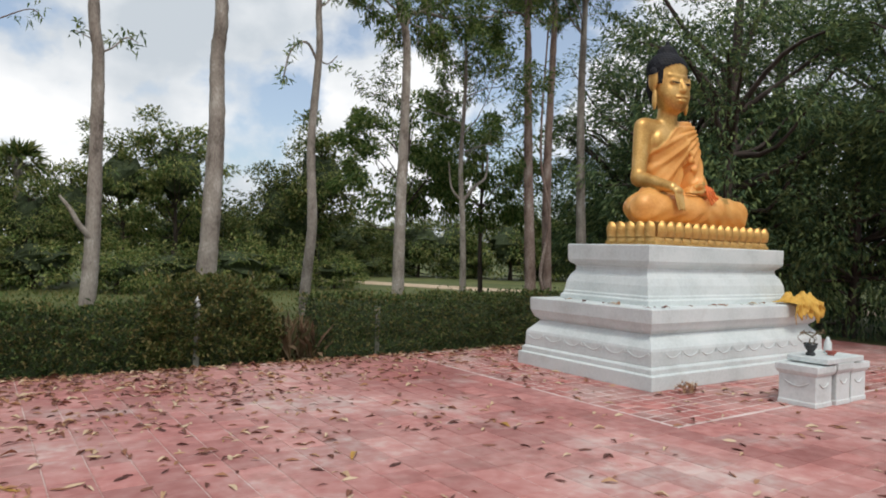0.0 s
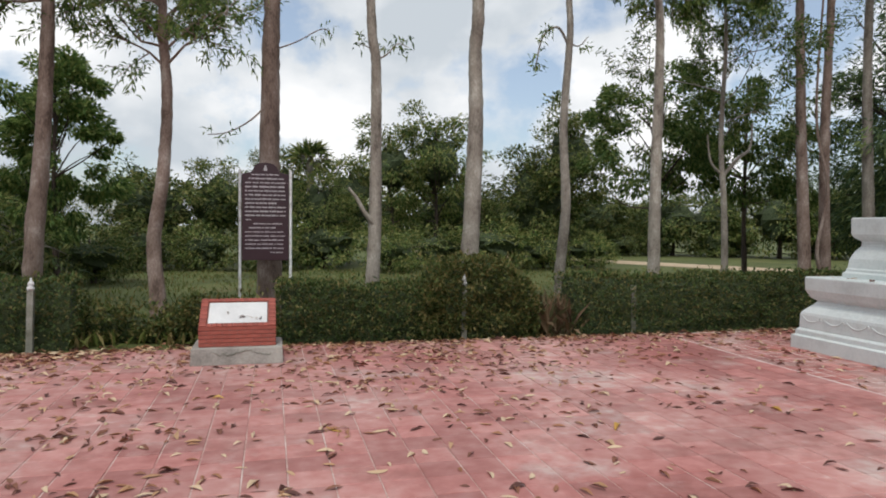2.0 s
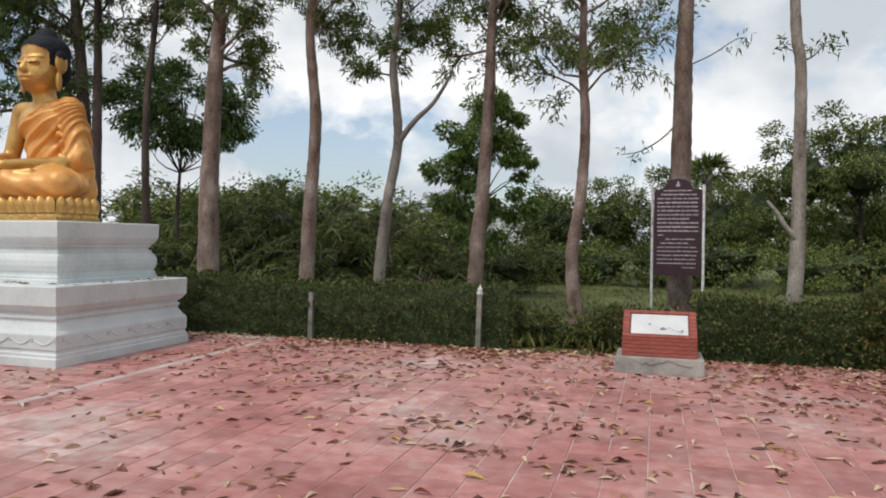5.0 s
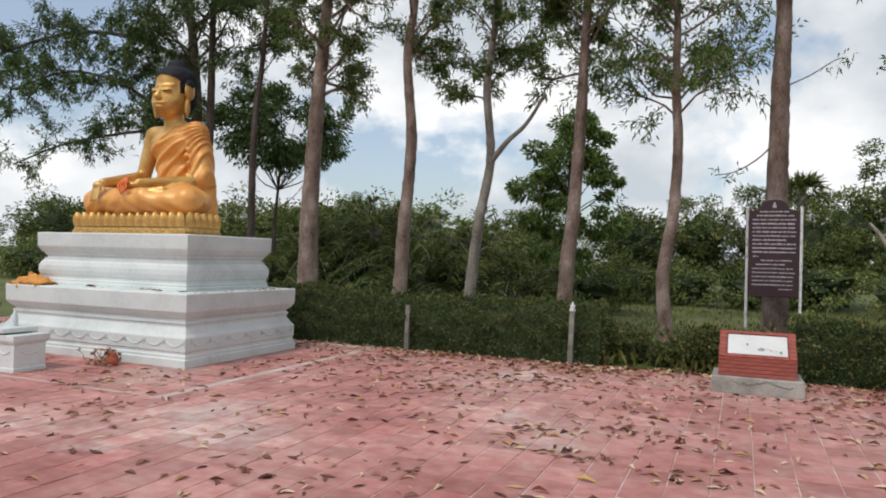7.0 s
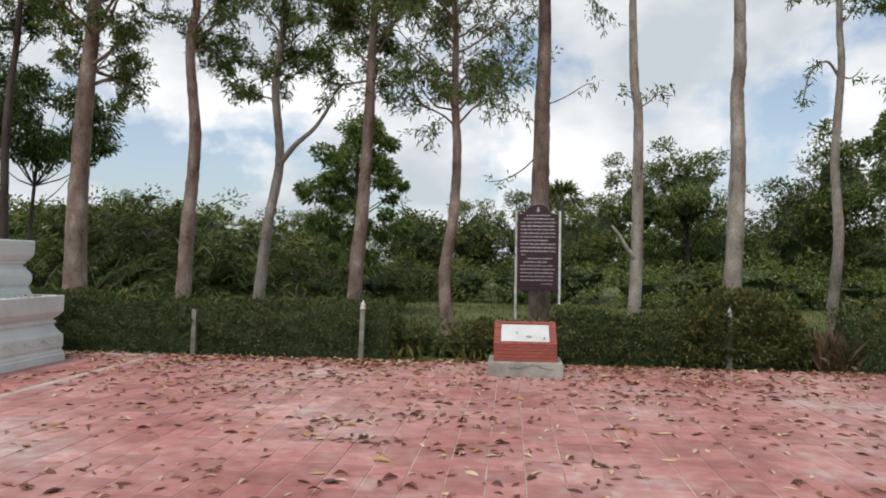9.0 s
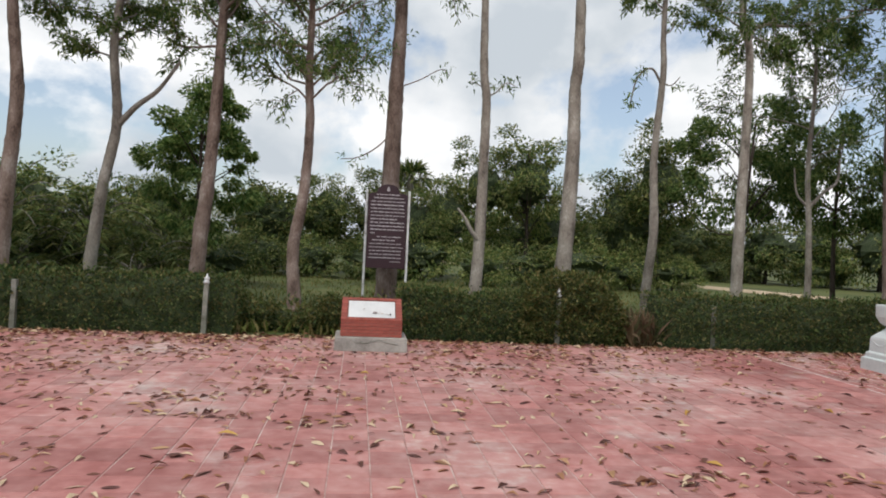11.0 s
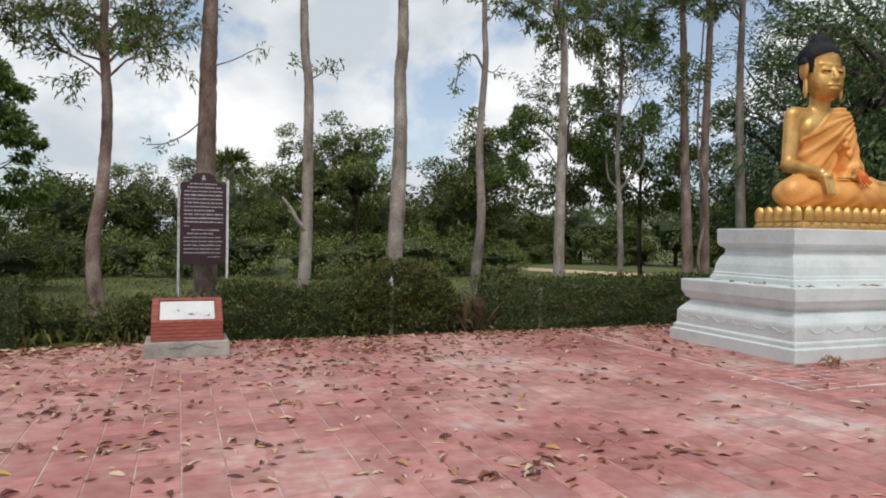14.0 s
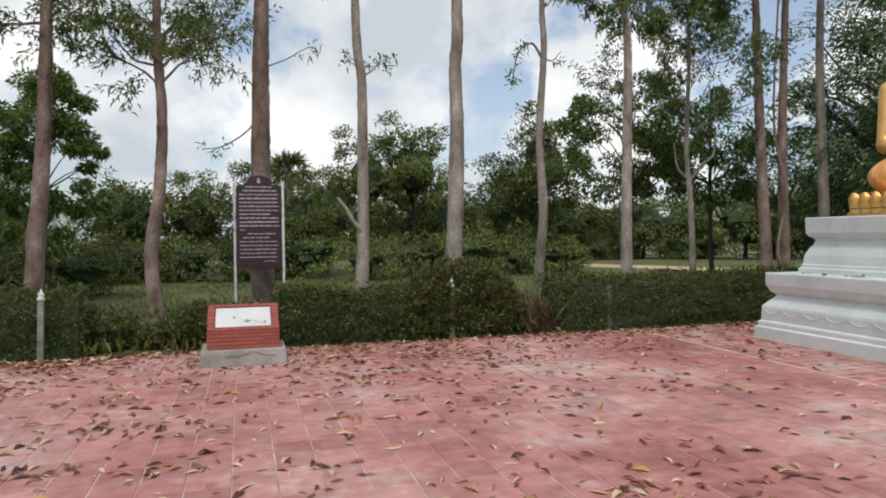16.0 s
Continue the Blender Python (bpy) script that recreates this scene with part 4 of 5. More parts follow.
# ---- seated statues ----
def statue_mesh():
    """Seated figure, legs crossed, right hand over the right knee, left hand in the lap; it faces -y."""
    prims = []      # ends, radii, class
    back = 0.0

    def cap(a, b, ra, rb, cls):
        prims.append((np.array(a, float) + (0, back, 0), np.array(b, float) + (0, back, 0), ra, rb, cls))

    def ell(c, r, cls):
        prims.append((np.array(c, float) + (0, back, 0), None, np.array(r, float), None, cls))

    for s in (-1, 1):
        cap((0.33 * s, 0.22, 0.29), (0.93 * s, -0.2, 0.205), 0.3, 0.19, "robe")
        ell((0.55 * s, 0.1, 0.24), (0.46, 0.4, 0.24), "robe")
    cap((-0.92, -0.24, 0.2), (0.28, -0.47, 0.26), 0.185, 0.125, "robe")
    cap((0.92, -0.24, 0.2), (-0.23, -0.43, 0.15), 0.185, 0.12, "robe")
    ell((0, -0.1, 0.21), (1.09, 0.5, 0.21), "robe")
    back = 0.22     # the upper body sits behind the crossed legs
    ell((0, 0.34, 0.36), (0.46, 0.34, 0.34), "robe")
    ell((0, 0.32, 0.78), (0.345, 0.25, 0.46), "torso")
    ell((0, 0.30, 1.18), (0.43, 0.265, 0.39), "torso")
    cap((-0.37, 0.30, 1.395), (0.37, 0.30, 1.395), 0.165, 0.165, "torso")
    ell((-0.17, 0.14, 1.22), (0.2, 0.12, 0.17), "torso")
    ell((0.17, 0.14, 1.22), (0.2, 0.12, 0.17), "torso")
    cap((0, 0.29, 1.4), (0, 0.23, 1.68), 0.18, 0.165, "skin")
    # bare right arm
    cap((-0.465, 0.29, 1.4), (-0.60, 0.2, 0.68), 0.15, 0.115, "skin")
    cap((-0.60, 0.2, 0.68), (-0.6, -0.66, 0.5), 0.112, 0.075, "skin")
    ell((-0.59, -0.75, 0.46), (0.095, 0.09, 0.06), "skin")
    for i in range(4):
        cap((-0.65 + 0.042 * i, -0.78, 0.45), (-0.64 + 0.042 * i, -0.86, 0.2), 0.025, 0.017, "skin")
    cap((-0.52, -0.72, 0.46), (-0.47, -0.78, 0.36), 0.026, 0.018, "skin")
    # robed left arm with the drape falling behind it, hand in the lap
    cap((0.465, 0.29, 1.4), (0.62, 0.2, 0.66), 0.165, 0.155, "robe")
    cap((0.62, 0.2, 0.64), (0.52, -0.04, 0.54), 0.15, 0.115, "robe")
    cap((0.53, 0.36, 1.1), (0.62, 0.34, 0.15), 0.14, 0.2, "robe")
    cap((0.58, 0.0, 0.57), (0.12, -0.62, 0.49), 0.1, 0.075, "skin")
    ell((0.02, -0.68, 0.46), (0.14, 0.1, 0.05), "skin")
    for i in range(4):
        cap((-0.06, -0.73 + 0.042 * i, 0.465), (-0.26, -0.68 + 0.035 * i, 0.455), 0.024, 0.016, "skin")
    # gathered folds down from the left shoulder
    for i in range(1, 5):
        ell((0.36 + 0.03 * i, 0.15 - 0.015 * i, 1.36 - 0.12 * i), (0.06, 0.04, 0.035), "robe")
    # right foot, sole up on the left shin
    cap((0.28, -0.64, 0.33), (0.56, -0.58, 0.385), 0.085, 0.06, "skin")
    # head
    ell((0, 0.24, 2.08), (0.3, 0.33, 0.38), "skin")
    ell((0, 0.12, 1.93), (0.262, 0.265, 0.28), "skin")
    ell((0, 0.07, 1.78), (0.195, 0.19, 0.13), "skin")
    ell((0, -0.02, 1.72), (0.085, 0.07, 0.055), "skin")
    cap((0, -0.09, 2.11), (0, -0.175, 1.955), 0.034, 0.055, "skin")
    ell((0, -0.155, 1.942), (0.075, 0.045, 0.034), "skin")
    ell((0, -0.135, 1.855), (0.12, 0.056, 0.028), "skin")
    ell((0, -0.125, 1.798), (0.092, 0.056, 0.032), "skin")
    for s in (-1, 1):
        ell((0.115 * s, -0.075, 2.06), (0.092, 0.056, 0.046), "skin")
        ell((0.13 * s, 0.02, 1.9), (0.12, 0.12, 0.14), "skin")
        cap((0.03 * s, -0.088, 2.145), (0.2 * s, -0.005, 2.165), 0.03, 0.018, "skin")
        ell((0.35 * s, 0.2, 2.1), (0.045, 0.115, 0.165), "skin")
        ell((0.335 * s, 0.17, 1.82), (0.036, 0.055, 0.16), "skin")
    ell((0, 0.28, 2.29), (0.325, 0.345, 0.25), "hair")
    ell((0, 0.36, 2.05), (0.29, 0.25, 0.3), "hair")
    ell((0, 0.28, 2.52), (0.16, 0.16, 0.13), "hair")
    cap((0, 0.28, 2.6), (0, 0.28, 2.7), 0.065, 0.02, "hair")

    back = 0.0
    # one surface round all the forms, softly blended
    h = 0.0165
    lo = np.array([-1.34, -0.86, -0.06])
    shape = (164, 122, 176)
    field = np.full(shape, 0.5, np.float32)
    for a, b, ra, rb, cls in prims:
        ends = np.array([a - ra, a + ra]) if b is None else np.array([a - ra, a + ra, b - rb, b + rb])
        i0 = np.maximum(((ends.min(0) - 0.1 - lo) / h).astype(int), 0)
        i1 = np.minimum(((ends.max(0) + 0.1 - lo) / h).astype(int) + 2, shape)
        q = np.stack(np.meshgrid(*[lo[k] + h * np.arange(i0[k], i1[k]) for k in range(3)], indexing="ij"), -1)
        if b is None:
            u = (q - a) / ra
            n0 = np.linalg.norm(u, axis=-1)
            d = n0 * (n0 - 1) / np.maximum(np.linalg.norm(u / ra, axis=-1), 1e-6)
        else:
            s = np.clip(((q - a) @ (b - a)) / ((b - a) @ (b - a)), 0, 1)
            d = np.linalg.norm(q - a - s[..., None] * (b - a), axis=-1) - (ra + (rb - ra) * s)
        sl = tuple(slice(i0[k], i1[k]) for k in range(3))
        old = field[sl]
        soft = 0.012 if np.min(ra) < 0.07 else 0.1 if cls == "robe" else 0.05
        w = np.maximum(soft - np.abs(old - d), 0) / soft
        field[sl] = np.minimum(old, d) - w * w * soft / 4
    inside = field < 0
    total, count = np.zeros((*[n - 1 for n in shape], 3)), np.zeros([n - 1 for n in shape])
    cell = [n - 1 for n in shape]
    faces = []
    for ax in range(3):
        o1, o2 = (ax + 1) % 3, (ax + 2) % 3
        s0 = [slice(None)] * 3
        s1 = [slice(None)] * 3
        s0[ax], s1[ax] = slice(0, -1), slice(1, None)
        f0, f1 = field[tuple(s0)], field[tuple(s1)]
        idx = np.argwhere((f0 < 0) != (f1 < 0))
        idx = idx[(idx[:, o1] > 0) & (idx[:, o2] > 0) & (idx[:, o1] < cell[o1]) & (idx[:, o2] < cell[o2])]
        g0, g1 = f0[tuple(idx.T)], f1[tuple(idx.T)]
        pt = idx.astype(float)
        pt[:, ax] += g0 / (g0 - g1)
        corners = []
        for a1, a2 in ((1, 1), (0, 1), (0, 0), (1, 0)):
            c = idx.copy()
            c[:, o1] -= a1
            c[:, o2] -= a2
            np.add.at(total, tuple(c.T), pt)
            np.add.at(count, tuple(c.T), 1)
            corners.append(c)
        flip = (g0 < 0)
        quad = np.stack([np.ravel_multi_index(tuple(c.T), cell) for c in corners], 1)
        quad[~flip] = quad[~flip][:, ::-1]
        faces.append(quad)
    faces = np.concatenate(faces)
    ids, inv = np.unique(faces, return_inverse=True)
    where = np.unravel_index(ids, cell)
    verts = lo + h * total[where] / count[where][:, None]
    bm = bmesh.new()
    bv = [bm.verts.new(v) for v in verts]
    for q in inv.reshape(-1, 4):
        bm.faces.new([bv[i] for i in q])
    for i in range(2):
        bmesh.ops.smooth_vert(bm, verts=bm.verts, factor=0.5, use_axis_x=True, use_axis_y=True, use_axis_z=True)
    bm.verts.ensure_lookup_table()
    bm.verts.index_update()
    bm.normal_update()
    co = np.array([v.co for v in bm.verts])
    best, who = np.full(len(co), 9e9), np.zeros(len(co), int)
    for i, (a, b, ra, rb, cls) in enumerate(prims):
        if b is None:
            q = (co - a) / ra
            dist = (np.linalg.norm(q, axis=1) - 1) * ra.min()
        else:
            s = np.clip(((co - a) @ (b - a)) / ((b - a) @ (b - a)), 0, 1)
            dist = np.linalg.norm(co - a - s[:, None] * (b - a), axis=1) - (ra + (rb - ra) * s)
        near = dist < best
        best[near], who[near] = dist[near], i
    cls = np.array([p[4] for p in prims])[who]
    x, y, z = co.T
    y = y - 0.22
    sash = z - (1.54 + 0.89 * (x - 0.15))
    torso = cls == "torso"
    cls[torso & (sash <= 0)] = "robe"
    cls[torso & (sash > 0)] = "skin"
    hairline = 2.33 - 1.0 * np.abs(x) ** 1.8
    face = (y < 0.06) & (z < hairline)
    cls[(cls == "hair") & face] = "skin"
    cls[(cls == "skin") & (z > hairline) & (y < 0.3)] = "hair"
    cls[(cls == "skin") & (z > 2.03) & (y > 0.06) & (np.abs(x) < 0.298)] = "hair"
    cls[(cls == "skin") & (z > 1.75) & (y > 0.26) & (np.abs(x) < 0.298)] = "hair"
    cls[(cls == "hair") & (z < 1.98) & (y < 0.2)] = "skin"
    slit = (np.abs(np.abs(x) - 0.118) < 0.075) & (np.abs(z - 2.05 - 2.0 * (np.abs(x) - 0.118) ** 2) < 0.015) & (y < -0.02)
    cls[(cls == "skin") & slit] = "hair"
    # pleats of the robe, curls of the hair
    up = z > 0.52
    fan = np.arctan2(1.55 - z, 0.58 - x + 0.25 * np.sign(y + 0.02))
    pleat = np.where(up, np.sin(fan * 34 + 2.0 * z) + 0.4 * np.sin(fan * 61 + x * 5), np.sin((np.abs(x) * 0.9 + 0.9 * z - 0.8 * y) * 27))
    fade = np.where(up, 1.15, 0.5)
    push = np.where(cls == "robe", 0.014 + 0.015 * pleat * fade, 0.0)
    push = np.where((cls == "robe") & (np.abs(sash) < 0.05) & up, 0.028, push)
    push = np.where((cls == "hair") & ~slit, 0.012 + 0.009 * np.sin(x * 85) * np.sin(y * 85) * np.sin(z * 85), push)
    for v, p in zip(bm.verts, push):
        if p:
            v.co += v.normal * float(p)
    slot = {"skin": 0, "robe": 1, "hair": 2}
    for f in bm.faces:
        k = [slot[cls[v.index]] for v in f.verts]
        f.material_index = max(set(k), key=k.count)
        f.smooth = True
    out = bpy.data.meshes.new("buddha_statue")
    bm.to_mesh(out)
    bm.free()
    for m in (GOLD, ROBE, HAIR):
        out.materials.append(m)
    return out


SM = statue_mesh()
for at, shift, back, size, turn in ((STATUE_A, -0.06, 0.1, (1.09, 0.8, 1.12), -4), (STATUE_B, 0.0, 0.1, (1.0, 0.98, 1.015), 2)):
    s = new("buddha_statue", SM)
    s.location = (at[0] + shift, at[1] + back, PED_TOP + LH - 0.025)
    s.scale = size
    s.rotation_euler = (0, 0, radians(turn))
    tagged(s, "seated gold statue in an orange robe with black hair", "statue", "two seated statues")
    g = Geo()
    rng = np.random.default_rng(7)
    for i in range(4):
        q = curve([(0.0, -0.52, 0.56), (-0.05 + 0.04 * i, -0.60, 0.5), (-0.06 + 0.05 * i, -0.64, 0.42), (0.02 + 0.04 * i, -0.66, 0.3 + 0.03 * i)], 4)
        g.tube(q, 0.016 + rng.uniform(-0.004, 0.008, len(q)), 6)
    o = new("garland", g.mesh("garland", RIBBON, True))
    o.location, o.rotation_euler, o.scale = s.location, s.rotation_euler, s.scale
    tagged(o, "bright orange flower garland laid over the statue's hand", "garland")


def cloth(at, size, seed, mat, label, turn=0.0, hang=0.22):
    """A crumpled cloth that lies on a ledge and hangs over its edge."""
    rng = np.random.default_rng(seed)
    nx, ny = 30, 22
    v = []
    for i in range(nx):
        for j in range(ny):
            a, b = i / (nx - 1) - 0.5, j / (ny - 1)
            x, y = a * size[0], b * size[1]
            n1 = noise.noise(Vector((a * 5 + seed, b * 5, 0.3)))
            n2 = noise.noise(Vector((a * 12, b * 9 + seed, 1.3)))
            ridge = abs(noise.noise(Vector((a * 8 + seed, b * 4, 4.0))))
            edge = size[1] * 0.62 + 0.05 * n1
            lie = max(0.0, 1 - (2 * a) ** 4) * math.sin(math.pi * min(1, b / 0.62 * 0.9 + 0.05)) if b < 0.62 else 0.1
            z = 0.02 + 0.15 * max(0, lie) * (0.35 + 0.5 * n1 + 1.5 * ridge) + 0.035 * abs(n2)
            yy = y
            if y > edge:
                z = 0.03 - (y - edge) * hang / (size[1] * 0.38) * (1.0 + 1.1 * n1 + 0.3 * math.sin(a * 34))
                yy = edge + 0.03 + 0.03 * n2 + 0.03 * math.sin(a * 34 + 3 * n1)
            v.append((x + 0.03 * n2, -yy, z))
    g = Geo()
    g.add(v, [(i * ny + j, i * ny + j + 1, (i + 1) * ny + j + 1, (i + 1) * ny + j) for i in range(nx - 1) for j in range(ny - 1)])
    o = new("cloth", g.mesh("cloth", mat, True))
    o.location, o.rotation_euler = at, (0, 0, turn)
    m = o.modifiers.new("thick", "SOLIDIFY")
    m.thickness = 0.008
    return tagged(o, label, "cloth")


cloth((10.95, PED_A[1] - PED_D / 2 + 0.36, 1.036), (0.85, 0.55), 3, CLOTH, "crumpled golden yellow cloth draped over the pedestal ledge")
cloth((-11.1, PED_B[1] - PED_D / 2 + 0.34, 1.036), (0.75, 0.42), 5, ORANGE_CLOTH, "small folded orange cloth lying on the pedestal ledge", hang=0.06)


# ---- altars in front of the pedestals ----
def altar(cx, cy, label):
    t = thing("altar", label, "altar", "altars before the statues", (cx, cy, 0))

    def block(name, x0, x1, y0, y1, h):
        g = Geo()
        g.loft([(x0 - 0.008, y0 - 0.008, x1 + 0.008, y1 + 0.008, 0), (x0 - 0.008, y0 - 0.008, x1 + 0.008, y1 + 0.008, 0.05), (x0, y0, x1, y1, 0.06), (x0, y0, x1, y1, h - 0.12), (x0 - 0.02, y0 - 0.02, x1 + 0.02, y1 + 0.02, h - 0.1),
                (x0 - 0.035, y0 - 0.035, x1 + 0.035, y1 + 0.035, h - 0.07), (x0 - 0.035, y0 - 0.035, x1 + 0.035, y1 + 0.035, h)])
        b = part(name, g, WHITE, t, bevel=0.006)
        g = Geo()
        u = np.linspace(0, 1, 9)
        for k, (a, c) in enumerate((((x0 + 0.08, y0), (x1 - 0.08, y0)), ((x0, y0 + 0.08), (x0, y1 - 0.08)), ((x1, y0 + 0.08), (x1, y1 - 0.08)))):
            q = np.stack([a[0] + (c[0] - a[0]) * u, a[1] + (c[1] - a[1]) * u, h - 0.2 - 0.05 * (1 - (2 * u - 1) ** 2)], 1)
            g.tube(q, 0.01, 5)
        part("festoon", g, WHITE, b, smooth=True)

    block("side_block", -0.6, -0.235, -0.22, 0.22, 0.48)
    block("side_block", 0.235, 0.6, -0.22, 0.22, 0.48)
    block("middle_block", -0.16, 0.16, -0.24, 0.24, 0.5)
    g = Geo()
    g.box((-0.44, -0.27, 0.5), (0.44, 0.22, 0.565))
    part("table_slab", g, WHITE, t, bevel=0.01)
    return t


ALTAR_A, ALTAR_B = (8.80, 4.30), (-9.84, 4.98)
altar(*ALTAR_A, "low white-painted altar table with side blocks")
altar(*ALTAR_B, "low white-painted altar table with side blocks")


def vessel(name, at, prof, mat, label, category):
    g = Geo()
    g.lathe(prof, 14)
    o = new(name, g.mesh(name, mat, True))
    o.location = at
    return tagged(o, label, category)


for cx, cy in (ALTAR_A, ALTAR_B):
    vessel("incense_pot", (cx - 0.27, cy + 0.02, 0.565), [(0, 0), (0.05, 0), (0.06, 0.02), (0.035, 0.05), (0.07, 0.1), (0.08, 0.15), (0.07, 0.15), (0.05, 0.09), (0, 0.08)], CERAMIC_DARK, "small dark glazed incense pot on the altar", "pot")
    vessel("bottle", (cx + 0.2, cy + 0.05, 0.565), [(0, 0), (0.04, 0), (0.045, 0.02), (0.045, 0.13), (0.02, 0.17), (0.016, 0.2), (0, 0.2)], WHITE, "small white bottle on the altar", "bottle")
    vessel("bowl", (cx + 0.02, cy - 0.08, 0.565), [(0, 0), (0.035, 0), (0.04, 0.012), (0.07, 0.05), (0.062, 0.05), (0.03, 0.02), (0, 0.018)], BRICK, "small brown offering bowl on the altar", "bowl")
    g = Geo()
    rng = np.random.default_rng(17)
    for i in range(7):
        q = curve([(0.02 * rng.normal(), 0.02 * rng.normal(), 0.08), (0.05 * rng.normal(), 0.04 * rng.normal(), 0.2), (0.09 * rng.normal(), 0.06 * rng.normal(), 0.27)], 3)
        g.tube(q, 0.004, 4)
        g.leaves(np.repeat(q[-1:], 5, 0), rng.normal(size=(5, 3)), 0.045, 0.03, rng)
    o = new("dried_flowers", g.mesh("dried_flowers", DRY_STEM))
    o.location = (cx - 0.27, cy + 0.02, 0.575)
    tagged(o, "dried flower stems standing in the incense pot", "flowers")


def offering_heap(x, y, label, pot=True):
    t = thing("offering_heap", label, "flowers", "", (x, y, 0))
    rng = np.random.default_rng(int(abs(x) * 100))
    g = Geo()
    for i in range(34):
        a = rng.uniform(0, 2 * np.pi)
        b = np.array([rng.normal() * 0.09, rng.normal() * 0.06, 0.01])
        e = b + np.array([math.cos(a) * 0.13, math.sin(a) * 0.1, rng.uniform(0.02, 0.2)])
        g.tube(curve([b, (b + e) / 2 + np.array([0, 0, 0.04]), e], 3), 0.006, 4)
        g.leaves(np.repeat(e[None], 4, 0), rng.normal(size=(4, 3)), 0.07, 0.035, rng)
    part("dry_stems", g, DRY_LEAF, t)
    t.scale = (1, 1, 1) if pot else (0.65, 0.65, 0.65)
    if pot:
        g = Geo()
        g.lathe([(0, 0), (0.06, 0), (0.085, 0.06), (0.08, 0.12), (0.05, 0.16), (0.06, 0.19), (0.05, 0.19), (0.04, 0.15), (0, 0.1)], 12, (0.17, -0.03, 0))
        part("clay_pot", g, CLAY, t, "small red clay pot", smooth=True)


offering_heap(7.62, 5.36, "withered flowers and dry stems at the pedestal foot", False)
offering_heap(-8.9, 5.86, "withered flowers beside a small red clay pot")


# ---- sign board ----
def sign_board(x, y):
    t = thing("sign_board", "dark maroon inscribed board on two chipped white pipe posts", "sign board", "", (x, y, -0.06))
    w, z0, z1 = 0.395, 1.15, 2.64
    n = 16
    outline = [(-w, z0), (w, z0), (w, z1)]
    outline += [(w * 0.62, z1 + 0.03), (w * 0.5, z1 + 0.1)]
    outline += [(w * 0.5 * math.cos(a), z1 + 0.1 + 0.1 * math.sin(a)) for a in np.linspace(0.2, np.pi - 0.2, n)]
    outline += [(-w * 0.5, z1 + 0.1), (-w * 0.62, z1 + 0.03), (-w, z1)]
    bm = bmesh.new()
    front = [bm.verts.new((a, -0.02, b)) for a, b in outline]
    back = [bm.verts.new((a, 0.02, b)) for a, b in outline]
    bm.faces.new(front)
    bm.faces.new(back[::-1])
    for i in range(len(outline)):
        j = (i + 1) % len(outline)
        bm.faces.new((front[i], back[i], back[j], front[j]))
    bmesh.ops.recalc_face_normals(bm, faces=bm.faces)
    me = bpy.data.meshes.new("panel")
    bm.to_mesh(me)
    bm.free()
    me.materials.append(MAROON)
    panel = part("panel", me, MAROON, t, bevel=0.005)
    rng = np.random.default_rng(3)
    for i in range(20):
        z = z1 - 0.02 - i * 0.0705
        if i == 0:
            x0, x1, hgt = -0.23, 0.23, 0.022
        elif i in (11,):
            x0, x1, hgt = -0.33, -0.24, 0.018
        elif i == 12:
            x0, x1, hgt = -0.2, 0.28, 0.018
        elif i > 18:
            x0, x1, hgt = 0.08, 0.32, 0.015
        else:
            x0, x1, hgt = -0.34, 0.34 - (rng.random() < 0.25) * rng.uniform(0, 0.2), 0.024 if i < 11 else 0.02
            if i in (1, 13):
                x0 += 0.06
        g = Geo()
        a = x0
        while a < x1 - 0.02:
            b = min(x1, a + rng.uniform(0.03, 0.12))
            g.box((a, -0.0245, z), (b, -0.0235, z + hgt * rng.uniform(0.8, 1.1)))
            a = b + rng.uniform(0.006, 0.02)
        part("text_line", g, LETTER, panel)
    g = Geo()
    g.lathe([(0, 0), (0.03, 0), (0.034, 0.03), (0.02, 0.05), (0.012, 0.09), (0, 0.1)], 10, (0, 0, z1 + 0.06))
    e = part("emblem", g, LETTER, panel, "small pale emblem shape")
    e.scale, e.location = (1, 0.04, 1), (0, -0.0235, 0)
    for s in (-1, 1):
        g = Geo()
        g.tube([(s * (w + 0.03), 0, 0), (s * (w + 0.03), 0, 1.3), (s * (w + 0.03), 0, z1 + 0.05)], 0.024, 10)
        g.lathe([(0.024, 0), (0.026, 0.01), (0.02, 0.03), (0, 0.035)], 10, (s * (w + 0.03), 0, z1 + 0.05))
        part("post", g, PIPE, t, "white pipe post with flaking paint", smooth=True)
    return t


SIGN = sign_board(-0.2, 12.05)


